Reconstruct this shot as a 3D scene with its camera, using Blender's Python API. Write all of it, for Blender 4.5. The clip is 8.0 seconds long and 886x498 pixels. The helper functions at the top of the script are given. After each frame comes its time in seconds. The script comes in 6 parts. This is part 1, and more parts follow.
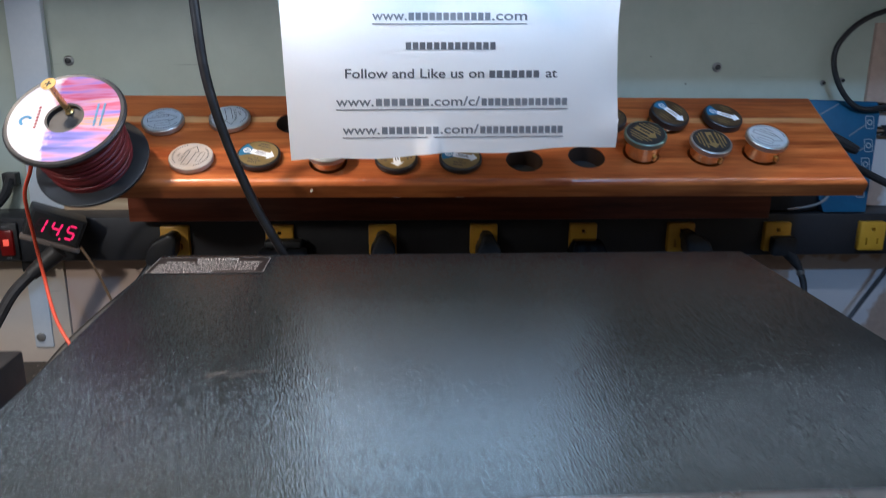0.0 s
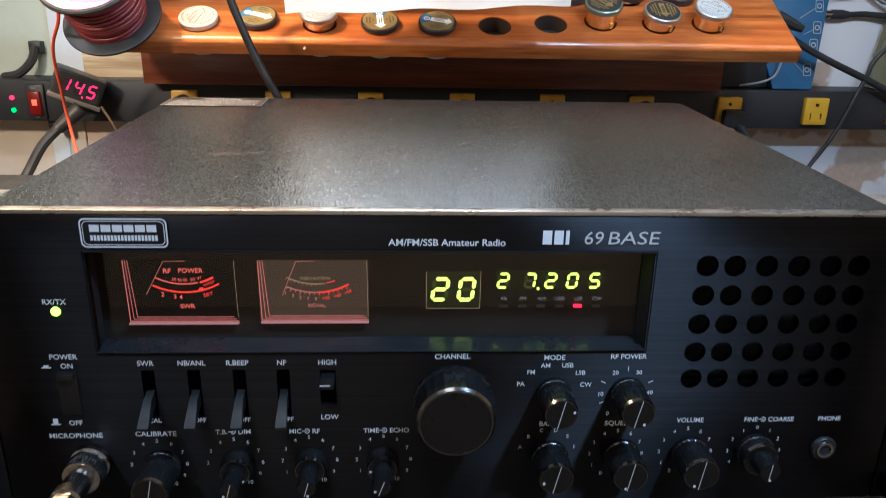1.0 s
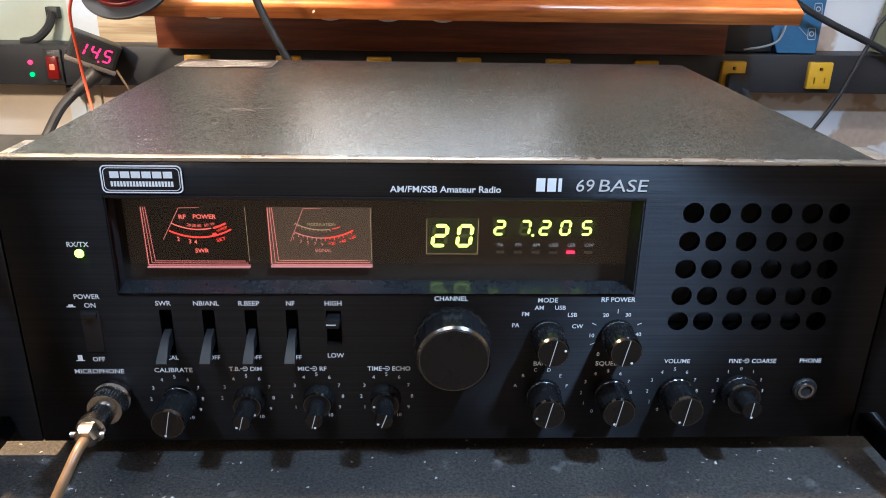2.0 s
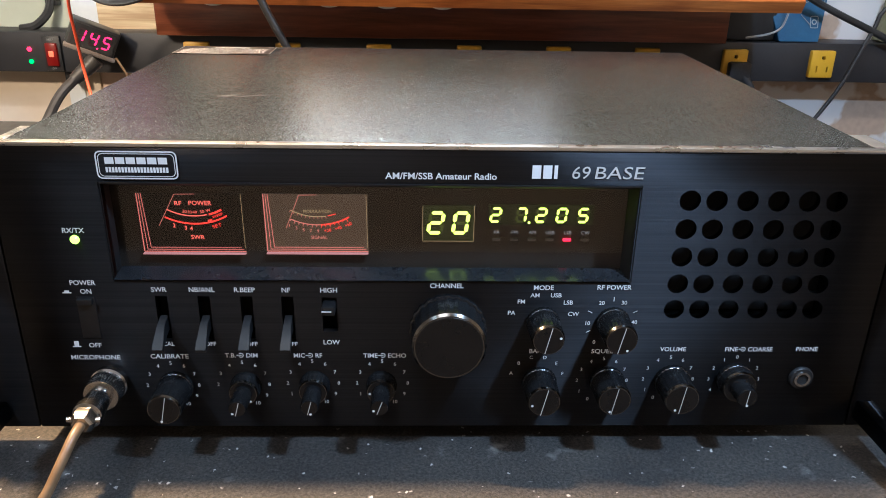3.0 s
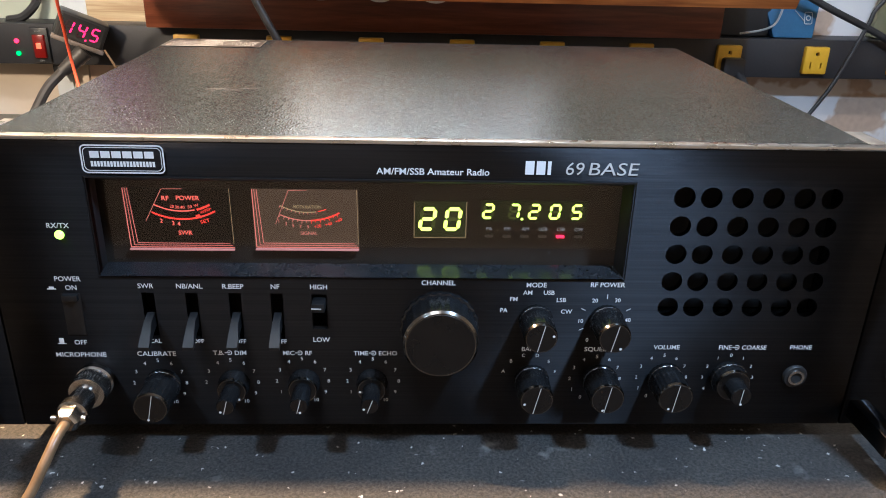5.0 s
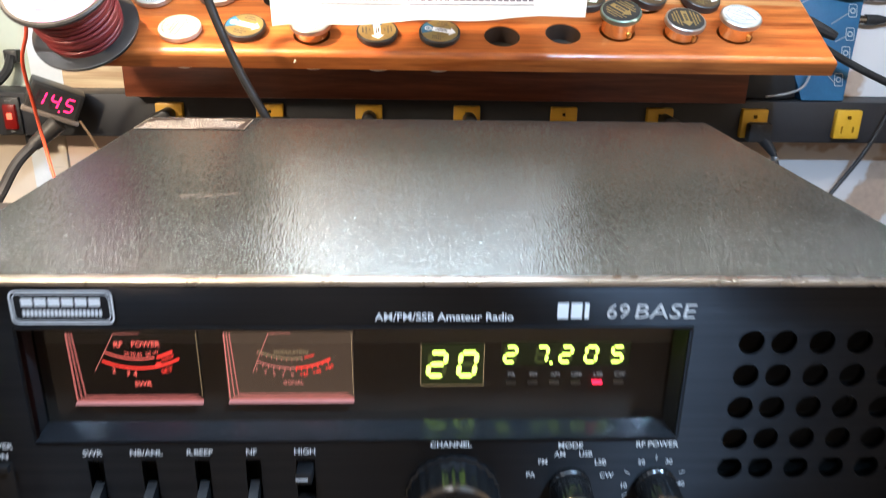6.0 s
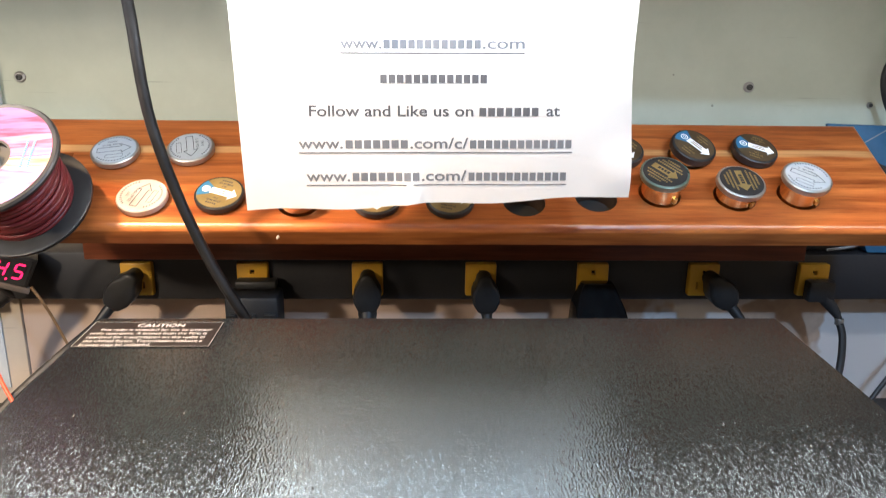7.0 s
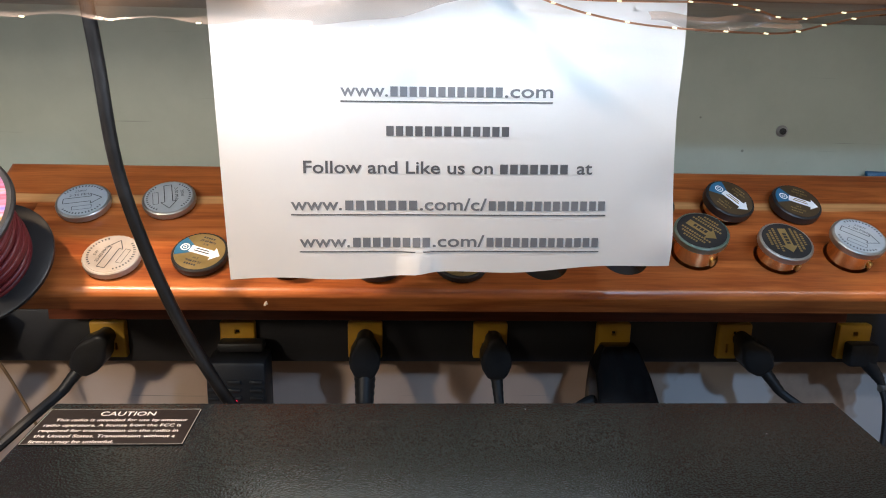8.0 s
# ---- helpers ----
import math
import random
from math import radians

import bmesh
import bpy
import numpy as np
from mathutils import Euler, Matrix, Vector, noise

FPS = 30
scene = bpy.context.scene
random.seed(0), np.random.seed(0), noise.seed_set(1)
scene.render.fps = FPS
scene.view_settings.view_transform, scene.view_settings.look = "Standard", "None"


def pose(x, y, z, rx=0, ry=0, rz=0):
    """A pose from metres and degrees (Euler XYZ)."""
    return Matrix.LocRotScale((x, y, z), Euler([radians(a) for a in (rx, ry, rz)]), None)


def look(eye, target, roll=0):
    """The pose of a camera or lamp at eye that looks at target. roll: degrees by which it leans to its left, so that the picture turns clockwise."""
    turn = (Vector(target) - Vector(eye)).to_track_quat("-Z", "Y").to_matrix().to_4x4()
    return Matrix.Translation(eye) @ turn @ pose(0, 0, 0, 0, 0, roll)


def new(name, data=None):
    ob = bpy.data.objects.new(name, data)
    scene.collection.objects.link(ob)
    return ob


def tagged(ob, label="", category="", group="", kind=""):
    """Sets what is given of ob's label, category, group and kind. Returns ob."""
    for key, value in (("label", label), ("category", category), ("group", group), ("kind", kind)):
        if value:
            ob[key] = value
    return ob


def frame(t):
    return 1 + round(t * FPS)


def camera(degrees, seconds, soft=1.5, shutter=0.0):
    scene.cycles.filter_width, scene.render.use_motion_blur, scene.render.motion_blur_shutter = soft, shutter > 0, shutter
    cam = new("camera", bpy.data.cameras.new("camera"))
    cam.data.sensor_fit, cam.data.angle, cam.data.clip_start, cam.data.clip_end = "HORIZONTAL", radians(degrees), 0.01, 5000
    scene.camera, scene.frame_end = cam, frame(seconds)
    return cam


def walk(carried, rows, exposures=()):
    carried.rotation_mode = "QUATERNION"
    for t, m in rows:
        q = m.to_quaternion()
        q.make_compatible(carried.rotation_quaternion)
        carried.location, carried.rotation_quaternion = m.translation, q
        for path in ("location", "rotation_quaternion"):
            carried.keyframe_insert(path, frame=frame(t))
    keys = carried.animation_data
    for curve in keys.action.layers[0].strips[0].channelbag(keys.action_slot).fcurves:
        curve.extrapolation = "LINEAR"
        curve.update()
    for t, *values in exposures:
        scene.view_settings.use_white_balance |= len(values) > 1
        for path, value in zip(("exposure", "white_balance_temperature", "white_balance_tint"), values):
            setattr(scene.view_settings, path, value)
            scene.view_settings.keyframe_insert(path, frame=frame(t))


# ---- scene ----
cam = camera(60.7, 8.0, soft=0.95, shutter=0.3)
PATH = [
    (0, (-0.05, -0.254, 0.368), (0.076, 1.675, -0.146), 0.5),
    (0.5, (-0.028, -0.35, 0.34), (0.088, 1.553, -0.266), 1.0),
    (1, (-0.024, -0.379, 0.311), (0.082, 1.502, -0.361), 1.2),
    (1.5, (-0.021, -0.407, 0.305), (0.063, 1.459, -0.407), 1.0),
    (3, (-0.013, -0.407, 0.303), (0.052, 1.441, -0.459), 1.1),
    (3.5, (-0.013, -0.408, 0.302), (0.058, 1.435, -0.471), 1.2),
    (4, (-0.012, -0.407, 0.301), (0.066, 1.432, -0.482), 1.4),
    (5.5, (-0.013, -0.388, 0.303), (0.075, 1.463, -0.45), 1.4),
    (6, (-0.016, -0.308, 0.326), (0.071, 1.566, -0.369), 1.1),
    (6.5, (-0.018, -0.222, 0.367), (0.06, 1.677, -0.257), 0.8),
    (7, (-0.017, -0.152, 0.402), (0.058, 1.767, -0.157), 0.8),
    (7.5, (-0.022, -0.105, 0.413), (0.064, 1.824, -0.109), 1.0),
    (8, (-0.029, -0.075, 0.415), (0.072, 1.857, -0.092), 1.3),
]
EXPOSURES = [(0.0, -0.27, 4500, 8), (0.5, 0.45, 5100, 9), (1.0, 0.92, 5250, 9), (1.5, 1.5, 5300, 10), (3.0, 1.35, 5500, 10), (3.5, 1.35, 5500, 10), (4.0, 1.35, 5500, 10), (5.5, 1.5, 5450, 10), (6.0, 1.65, 5400, 8), (6.5, 1.33, 5200, 8), (7.0, 0.9, 5400, 9), (7.5, 0.4, 5400, 9), (8.0, -0.03, 5250, 9)]
walk(cam, [(t, look(eye, target, roll)) for t, eye, target, roll in PATH], EXPOSURES)


# ---- light ----
def area(name, at, target, size, watts, colour, size_y=None):
    lamp = bpy.data.lights.new(name, "AREA")
    lamp.energy, lamp.color, lamp.size = watts, colour, size
    if size_y:
        lamp.shape, lamp.size_y = "RECTANGLE", size_y
    ob = new(name, lamp)
    ob.matrix_world = look(at, target)
    return ob


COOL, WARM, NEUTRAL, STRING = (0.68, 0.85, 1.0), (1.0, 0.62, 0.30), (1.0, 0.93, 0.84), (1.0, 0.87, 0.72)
area("led_puck_light", (0.01, 0.332, 0.4385), (0.01, 0.380, 0.30), 0.24, 0.23, (0.95, 0.97, 0.93), 0.02)
area("bench_lamp", (-0.46, 0.150, 0.85), (-0.05, -0.02, 0.0), 0.05, 15.0, WARM)
clamp = area("clamp_lamp", (-0.66, -0.230, 0.55), (-0.30, 0.62, 0.06), 0.05, 0.42, (1.0, 0.74, 0.46))
clamp.data.spread = radians(62)
area("string_light_west", (-0.31, 0.345, 0.4255), (-0.31, 0.455, 0.2105), 0.46, 0.56, STRING, 0.014)
area("string_light_east", (0.34, 0.345, 0.4255), (0.34, 0.455, 0.2105), 0.40, 0.42, STRING, 0.014)
area("ceiling_light_east", (0.33, -0.28, 0.75), (0.1, 0.0, 0.06), 0.05, 2.8, (0.60, 0.80, 1.0))
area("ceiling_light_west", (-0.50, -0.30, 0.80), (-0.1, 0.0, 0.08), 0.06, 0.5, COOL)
# unseen soft lamp, added as fill on the wall and rack
area("room_fill_light", (-0.30, -0.58, 1.42), (0.0, 0.4, 0.15), 0.5, 2.4, (1.0, 0.93, 0.86))

world = bpy.data.worlds.new("room_air")
world.use_nodes = True
world.node_tree.nodes["Background"].inputs[0].default_value = (0.5, 0.55, 0.6, 1)
world.node_tree.nodes["Background"].inputs[1].default_value = 0.02
scene.world = world


# ---- materials ----
def nodes_of(name):
    m = bpy.data.materials.new(name)
    m.use_nodes = True
    return m, m.node_tree.nodes, m.node_tree.links, m.node_tree.nodes["Principled BSDF"]


def surface(name, a, b=None, rough=0.5, metal=0.0, scale=40.0, fine=400.0, bump=0.05, stretch=(1, 1, 1), spread=0.15, coat=0.0, spec=0.5, aniso=0.0, tangent=None):
    """Two colours mixed by a broad and a fine noise, uneven gloss and a fine relief."""
    m, n, l, bsdf = nodes_of(name)
    b = b or tuple(c * 0.8 for c in a)
    where = n.new("ShaderNodeTexCoord")
    fit = n.new("ShaderNodeMapping")
    fit.inputs["Scale"].default_value = stretch
    l.new(where.outputs["Object"], fit.inputs["Vector"])
    broad, small = n.new("ShaderNodeTexNoise"), n.new("ShaderNodeTexNoise")
    broad.inputs["Scale"].default_value, small.inputs["Scale"].default_value = scale, fine
    broad.inputs["Detail"].default_value, small.inputs["Detail"].default_value = 5, 3
    for tex in (broad, small):
        l.new(fit.outputs[0], tex.inputs["Vector"])
    both = n.new("ShaderNodeMath")
    both.operation = "MULTIPLY_ADD"
    both.inputs[1].default_value = 0.35
    l.new(small.outputs["Fac"], both.inputs[0])
    l.new(broad.outputs["Fac"], both.inputs[2])
    ramp = n.new("ShaderNodeValToRGB")
    ramp.color_ramp.elements[0].position, ramp.color_ramp.elements[1].position = 0.45, 0.95
    ramp.color_ramp.elements[0].color, ramp.color_ramp.elements[1].color = (*a, 1), (*b, 1)
    l.new(both.outputs[0], ramp.inputs[0])
    l.new(ramp.outputs[0], bsdf.inputs["Base Color"])
    gloss = n.new("ShaderNodeMapRange")
    gloss.inputs["To Min"].default_value, gloss.inputs["To Max"].default_value = max(0.02, rough - spread), min(1, rough + spread)
    l.new(broad.outputs["Fac"], gloss.inputs["Value"])
    l.new(gloss.outputs[0], bsdf.inputs["Roughness"])
    bsdf.inputs["Metallic"].default_value = metal
    bsdf.inputs["Coat Weight"].default_value = coat
    bsdf.inputs["Specular IOR Level"].default_value = spec
    bsdf.inputs["Anisotropic"].default_value = aniso
    if tangent:
        lay = n.new("ShaderNodeCombineXYZ")
        for k in range(3):
            lay.inputs[k].default_value = tangent[k]
        l.new(lay.outputs[0], bsdf.inputs["Tangent"])
    relief = n.new("ShaderNodeBump")
    relief.inputs["Strength"].default_value, relief.inputs["Distance"].default_value = bump, 0.001
    l.new(small.outputs["Fac"], relief.inputs["Height"])
    l.new(relief.outputs[0], bsdf.inputs["Normal"])
    return m


def lit(name, colour, strength):
    m, n, l, bsdf = nodes_of(name)
    bsdf.inputs["Base Color"].default_value = (*[c * 0.3 for c in colour], 1)
    bsdf.inputs["Emission Color"].default_value = (*colour, 1)
    bsdf.inputs["Emission Strength"].default_value = strength
    bsdf.inputs["Roughness"].default_value = 0.3
    return m


def clear(name, tint, gloss_share, rough=0.03):
    m, n, l, bsdf = nodes_of(name)
    see, shine, mix = n.new("ShaderNodeBsdfTransparent"), n.new("ShaderNodeBsdfGlossy"), n.new("ShaderNodeMixShader")
    see.inputs[0].default_value = (*tint, 1)
    shine.inputs["Roughness"].default_value = rough
    mix.inputs[0].default_value = gloss_share
    l.new(see.outputs[0], mix.inputs[1])
    l.new(shine.outputs[0], mix.inputs[2])
    l.new(mix.outputs[0], n["Material Output"].inputs[0])
    return m


def cedar(name, dark, light, stripe_at=None):
    """Wood grain along x; stripe_at: (start, end) across, of a pale sapwood band."""
    m, n, l, bsdf = nodes_of(name)
    where, fit = n.new("ShaderNodeTexCoord"), n.new("ShaderNodeMapping")
    fit.inputs["Scale"].default_value = (1.2, 14, 14)
    l.new(where.outputs["Object"], fit.inputs["Vector"])
    rings, fibre = n.new("ShaderNodeTexNoise"), n.new("ShaderNodeTexNoise")
    rings.inputs["Scale"].default_value, rings.inputs["Detail"].default_value, rings.inputs["Distortion"].default_value = 3.2, 6, 1.4
    fibre.inputs["Scale"].default_value, fibre.inputs["Detail"].default_value = 40, 4
    l.new(fit.outputs[0], rings.inputs["Vector"])
    l.new(fit.outputs[0], fibre.inputs["Vector"])
    mixer = n.new("ShaderNodeMath")
    mixer.operation, mixer.inputs[1].default_value = "MULTIPLY_ADD", 0.3
    l.new(fibre.outputs["Fac"], mixer.inputs[0])
    l.new(rings.outputs["Fac"], mixer.inputs[2])
    ramp = n.new("ShaderNodeValToRGB")
    ramp.color_ramp.elements[0].position, ramp.color_ramp.elements[1].position = 0.45, 0.85
    ramp.color_ramp.elements[0].color, ramp.color_ramp.elements[1].color = (*dark, 1), (*light, 1)
    l.new(mixer.outputs[0], ramp.inputs[0])
    colour = ramp.outputs[0]
    if stripe_at:
        axes = n.new("ShaderNodeSeparateXYZ")
        l.new(where.outputs["Object"], axes.inputs[0])
        wob = n.new("ShaderNodeMath")
        wob.operation, wob.inputs[1].default_value = "MULTIPLY_ADD", 0.010
        l.new(rings.outputs["Fac"], wob.inputs[0])
        l.new(axes.outputs["Y"], wob.inputs[2])
        band = n.new("ShaderNodeMapRange")
        band.interpolation_type = "SMOOTHSTEP"
        mid = (stripe_at[0] + stripe_at[1]) / 2 + 0.005
        near = n.new("ShaderNodeMath")
        near.operation, near.inputs[1].default_value = "SUBTRACT", mid
        l.new(wob.outputs[0], near.inputs[0])
        size = n.new("ShaderNodeMath")
        size.operation = "ABSOLUTE"
        l.new(near.outputs[0], size.inputs[0])
        half = (stripe_at[1] - stripe_at[0]) / 2
        band.inputs["From Min"].default_value, band.inputs["From Max"].default_value = half * 0.6, half * 1.3
        band.inputs["To Min"].default_value, band.inputs["To Max"].default_value = 0.8, 0.0
        l.new(size.outputs[0], band.inputs["Value"])
        sap = n.new("ShaderNodeMix")
        sap.data_type = "RGBA"
        l.new(band.outputs[0], sap.inputs["Factor"])
        l.new(colour, sap.inputs["A"])
        sap.inputs["B"].default_value = (0.56, 0.33, 0.13, 1)
        colour = sap.outputs["Result"]
    lengths, streak, tones, vein = n.new("ShaderNodeMapping"), n.new("ShaderNodeTexNoise"), n.new("ShaderNodeValToRGB"), n.new("ShaderNodeMix")
    lengths.inputs["Scale"].default_value = (2.2, 42, 42)
    lengths.inputs["Rotation"].default_value = (0, 0, radians(0.8))
    l.new(where.outputs["Object"], lengths.inputs["Vector"])
    streak.inputs["Scale"].default_value, streak.inputs["Detail"].default_value, streak.inputs["Distortion"].default_value = 2.4, 7, 0.7
    streak.inputs["Roughness"].default_value = 0.62
    l.new(lengths.outputs[0], streak.inputs["Vector"])
    tones.color_ramp.elements[0].position, tones.color_ramp.elements[1].position = 0.36, 0.60
    tones.color_ramp.elements[0].color, tones.color_ramp.elements[1].color = (0.70, 0.58, 0.52, 1), (1.15, 1.15, 1.12, 1)
    l.new(streak.outputs["Fac"], tones.inputs[0])
    vein.data_type, vein.blend_type = "RGBA", "MULTIPLY"
    vein.inputs["Factor"].default_value = 1.0
    l.new(colour, vein.inputs["A"])
    l.new(tones.outputs[0], vein.inputs["B"])
    l.new(vein.outputs["Result"], bsdf.inputs["Base Color"])
    bsdf.inputs["Roughness"].default_value = 0.30
    bsdf.inputs["Coat Weight"].default_value, bsdf.inputs["Coat Roughness"].default_value = 0.12, 0.15
    relief = n.new("ShaderNodeBump")
    relief.inputs["Strength"].default_value, relief.inputs["Distance"].default_value = 0.12, 0.001
    l.new(fibre.outputs["Fac"], relief.inputs["Height"])
    l.new(relief.outputs[0], bsdf.inputs["Normal"])
    return m


def worn(name, under, paint, scale, cut, rough=0.6):
    """Flaking paint over a bare board."""
    m, n, l, bsdf = nodes_of(name)
    where = n.new("ShaderNodeTexCoord")
    flakes, grain = n.new("ShaderNodeTexVoronoi"), n.new("ShaderNodeTexNoise")
    flakes.inputs["Scale"].default_value, grain.inputs["Scale"].default_value = scale, 120
    warp = n.new("ShaderNodeTexNoise")
    warp.inputs["Scale"].default_value, warp.inputs["Detail"].default_value = scale * 0.9, 4
    for tex in (grain, warp):
        l.new(where.outputs["Object"], tex.inputs["Vector"])
    l.new(warp.outputs["Color"], flakes.inputs["Vector"])
    step = n.new("ShaderNodeMapRange")
    step.inputs["From Min"].default_value, step.inputs["From Max"].default_value = cut - 0.012, cut + 0.012
    l.new(warp.outputs["Fac"], step.inputs["Value"])
    wood = n.new("ShaderNodeValToRGB")
    wood.color_ramp.elements[0].color, wood.color_ramp.elements[1].color = (*[c * 0.7 for c in under], 1), (*under, 1)
    l.new(grain.outputs["Fac"], wood.inputs[0])
    mix = n.new("ShaderNodeMix")
    mix.data_type = "RGBA"
    l.new(step.outputs[0], mix.inputs["Factor"])
    l.new(wood.outputs[0], mix.inputs["A"])
    mix.inputs["B"].default_value = (*paint, 1)
    l.new(mix.outputs["Result"], bsdf.inputs["Base Color"])
    bsdf.inputs["Roughness"].default_value = rough
    relief = n.new("ShaderNodeBump")
    relief.inputs["Strength"].default_value, relief.inputs["Distance"].default_value = 0.4, 0.001
    l.new(step.outputs[0], relief.inputs["Height"])
    l.new(relief.outputs[0], bsdf.inputs["Normal"])
    return m


def speckled(name):
    """Dark gritty bench covering: fine brown grain, pale specks, a few smears."""
    m, n, l, bsdf = nodes_of(name)
    where = n.new("ShaderNodeTexCoord")
    grain, broad, specks, smear = n.new("ShaderNodeTexNoise"), n.new("ShaderNodeTexNoise"), n.new("ShaderNodeTexVoronoi"), n.new("ShaderNodeTexNoise")
    for tex, sc, dt in ((grain, 480, 5), (broad, 16, 6), (smear, 38, 9)):
        tex.inputs["Scale"].default_value, tex.inputs["Detail"].default_value = sc, dt
        l.new(where.outputs["Object"], tex.inputs["Vector"])
    grain.inputs["Roughness"].default_value = 0.85
    specks.inputs["Scale"].default_value = 240
    bend, shift = n.new("ShaderNodeTexNoise"), n.new("ShaderNodeVectorMath")
    bend.inputs["Scale"].default_value, bend.inputs["Detail"].default_value = 420, 2
    l.new(where.outputs["Object"], bend.inputs["Vector"])
    shift.operation = "MULTIPLY_ADD"
    shift.inputs[1].default_value = (0.0045, 0.0045, 0)
    l.new(bend.outputs["Color"], shift.inputs[0])
    l.new(where.outputs["Object"], shift.inputs[2])
    l.new(shift.outputs[0], specks.inputs["Vector"])
    base = n.new("ShaderNodeValToRGB")
    base.color_ramp.elements[0].position, base.color_ramp.elements[1].position = 0.40, 0.66
    base.color_ramp.elements[0].color, base.color_ramp.elements[1].color = (0.010, 0.0097, 0.0095, 1), (0.112, 0.101, 0.088, 1)
    l.new(grain.outputs["Fac"], base.inputs[0])
    shade = n.new("ShaderNodeMix")
    shade.data_type, shade.blend_type = "RGBA", "MULTIPLY"
    dull = n.new("ShaderNodeValToRGB")
    dull.color_ramp.elements[0].position, dull.color_ramp.elements[1].position = 0.35, 0.7
    dull.color_ramp.elements[0].color, dull.color_ramp.elements[1].color = (0.62, 0.62, 0.66, 1), (1, 1, 1, 1)
    l.new(broad.outputs["Fac"], dull.inputs[0])
    shade.inputs["Factor"].default_value = 1.0
    l.new(base.outputs[0], shade.inputs["A"])
    l.new(dull.outputs[0], shade.inputs["B"])
    dots = n.new("ShaderNodeMapRange")
    few = n.new("ShaderNodeSeparateColor")
    l.new(specks.outputs["Color"], few.inputs[0])
    girth, ratio = n.new("ShaderNodeMath"), n.new("ShaderNodeMath")
    girth.operation, ratio.operation = "POWER", "DIVIDE"
    girth.inputs[1].default_value = 2.5
    l.new(few.outputs[1], girth.inputs[0])
    l.new(specks.outputs["Distance"], ratio.inputs[0])
    l.new(girth.outputs[0], ratio.inputs[1])
    dots.inputs["From Min"].default_value, dots.inputs["From Max"].default_value = 0.34, 0.16
    l.new(ratio.outputs[0], dots.inputs["Value"])
    pick = n.new("ShaderNodeMath")
    pick.operation, pick.inputs[1].default_value = "GREATER_THAN", 0.60
    l.new(few.outputs[0], pick.inputs[0])
    both = n.new("ShaderNodeMath")
    both.operation = "MULTIPLY"
    l.new(dots.outputs[0], both.inputs[0])
    l.new(pick.outputs[0], both.inputs[1])
    wipe = n.new("ShaderNodeMapRange")
    wipe.inputs["From Min"].default_value, wipe.inputs["From Max"].default_value, wipe.inputs["To Max"].default_value = 0.63, 0.82, 0.45
    l.new(smear.outputs["Fac"], wipe.inputs["Value"])
    top = n.new("ShaderNodeMath")
    top.operation = "MAXIMUM"
    l.new(both.outputs[0], top.inputs[0])
    l.new(wipe.outputs[0], top.inputs[1])
    mix = n.new("ShaderNodeMix")
    mix.data_type = "RGBA"
    l.new(top.outputs[0], mix.inputs["Factor"])
    l.new(shade.outputs["Result"], mix.inputs["A"])
    mix.inputs["B"].default_value = (0.58, 0.56, 0.53, 1)
    l.new(mix.outputs["Result"], bsdf.inputs["Base Color"])
    bsdf.inputs["Roughness"].default_value = 0.55
    relief = n.new("ShaderNodeBump")
    relief.inputs["Strength"].default_value, relief.inputs["Distance"].default_value = 0.8, 0.0008
    l.new(grain.outputs["Fac"], relief.inputs["Height"])
    l.new(relief.outputs[0], bsdf.inputs["Normal"])
    return m


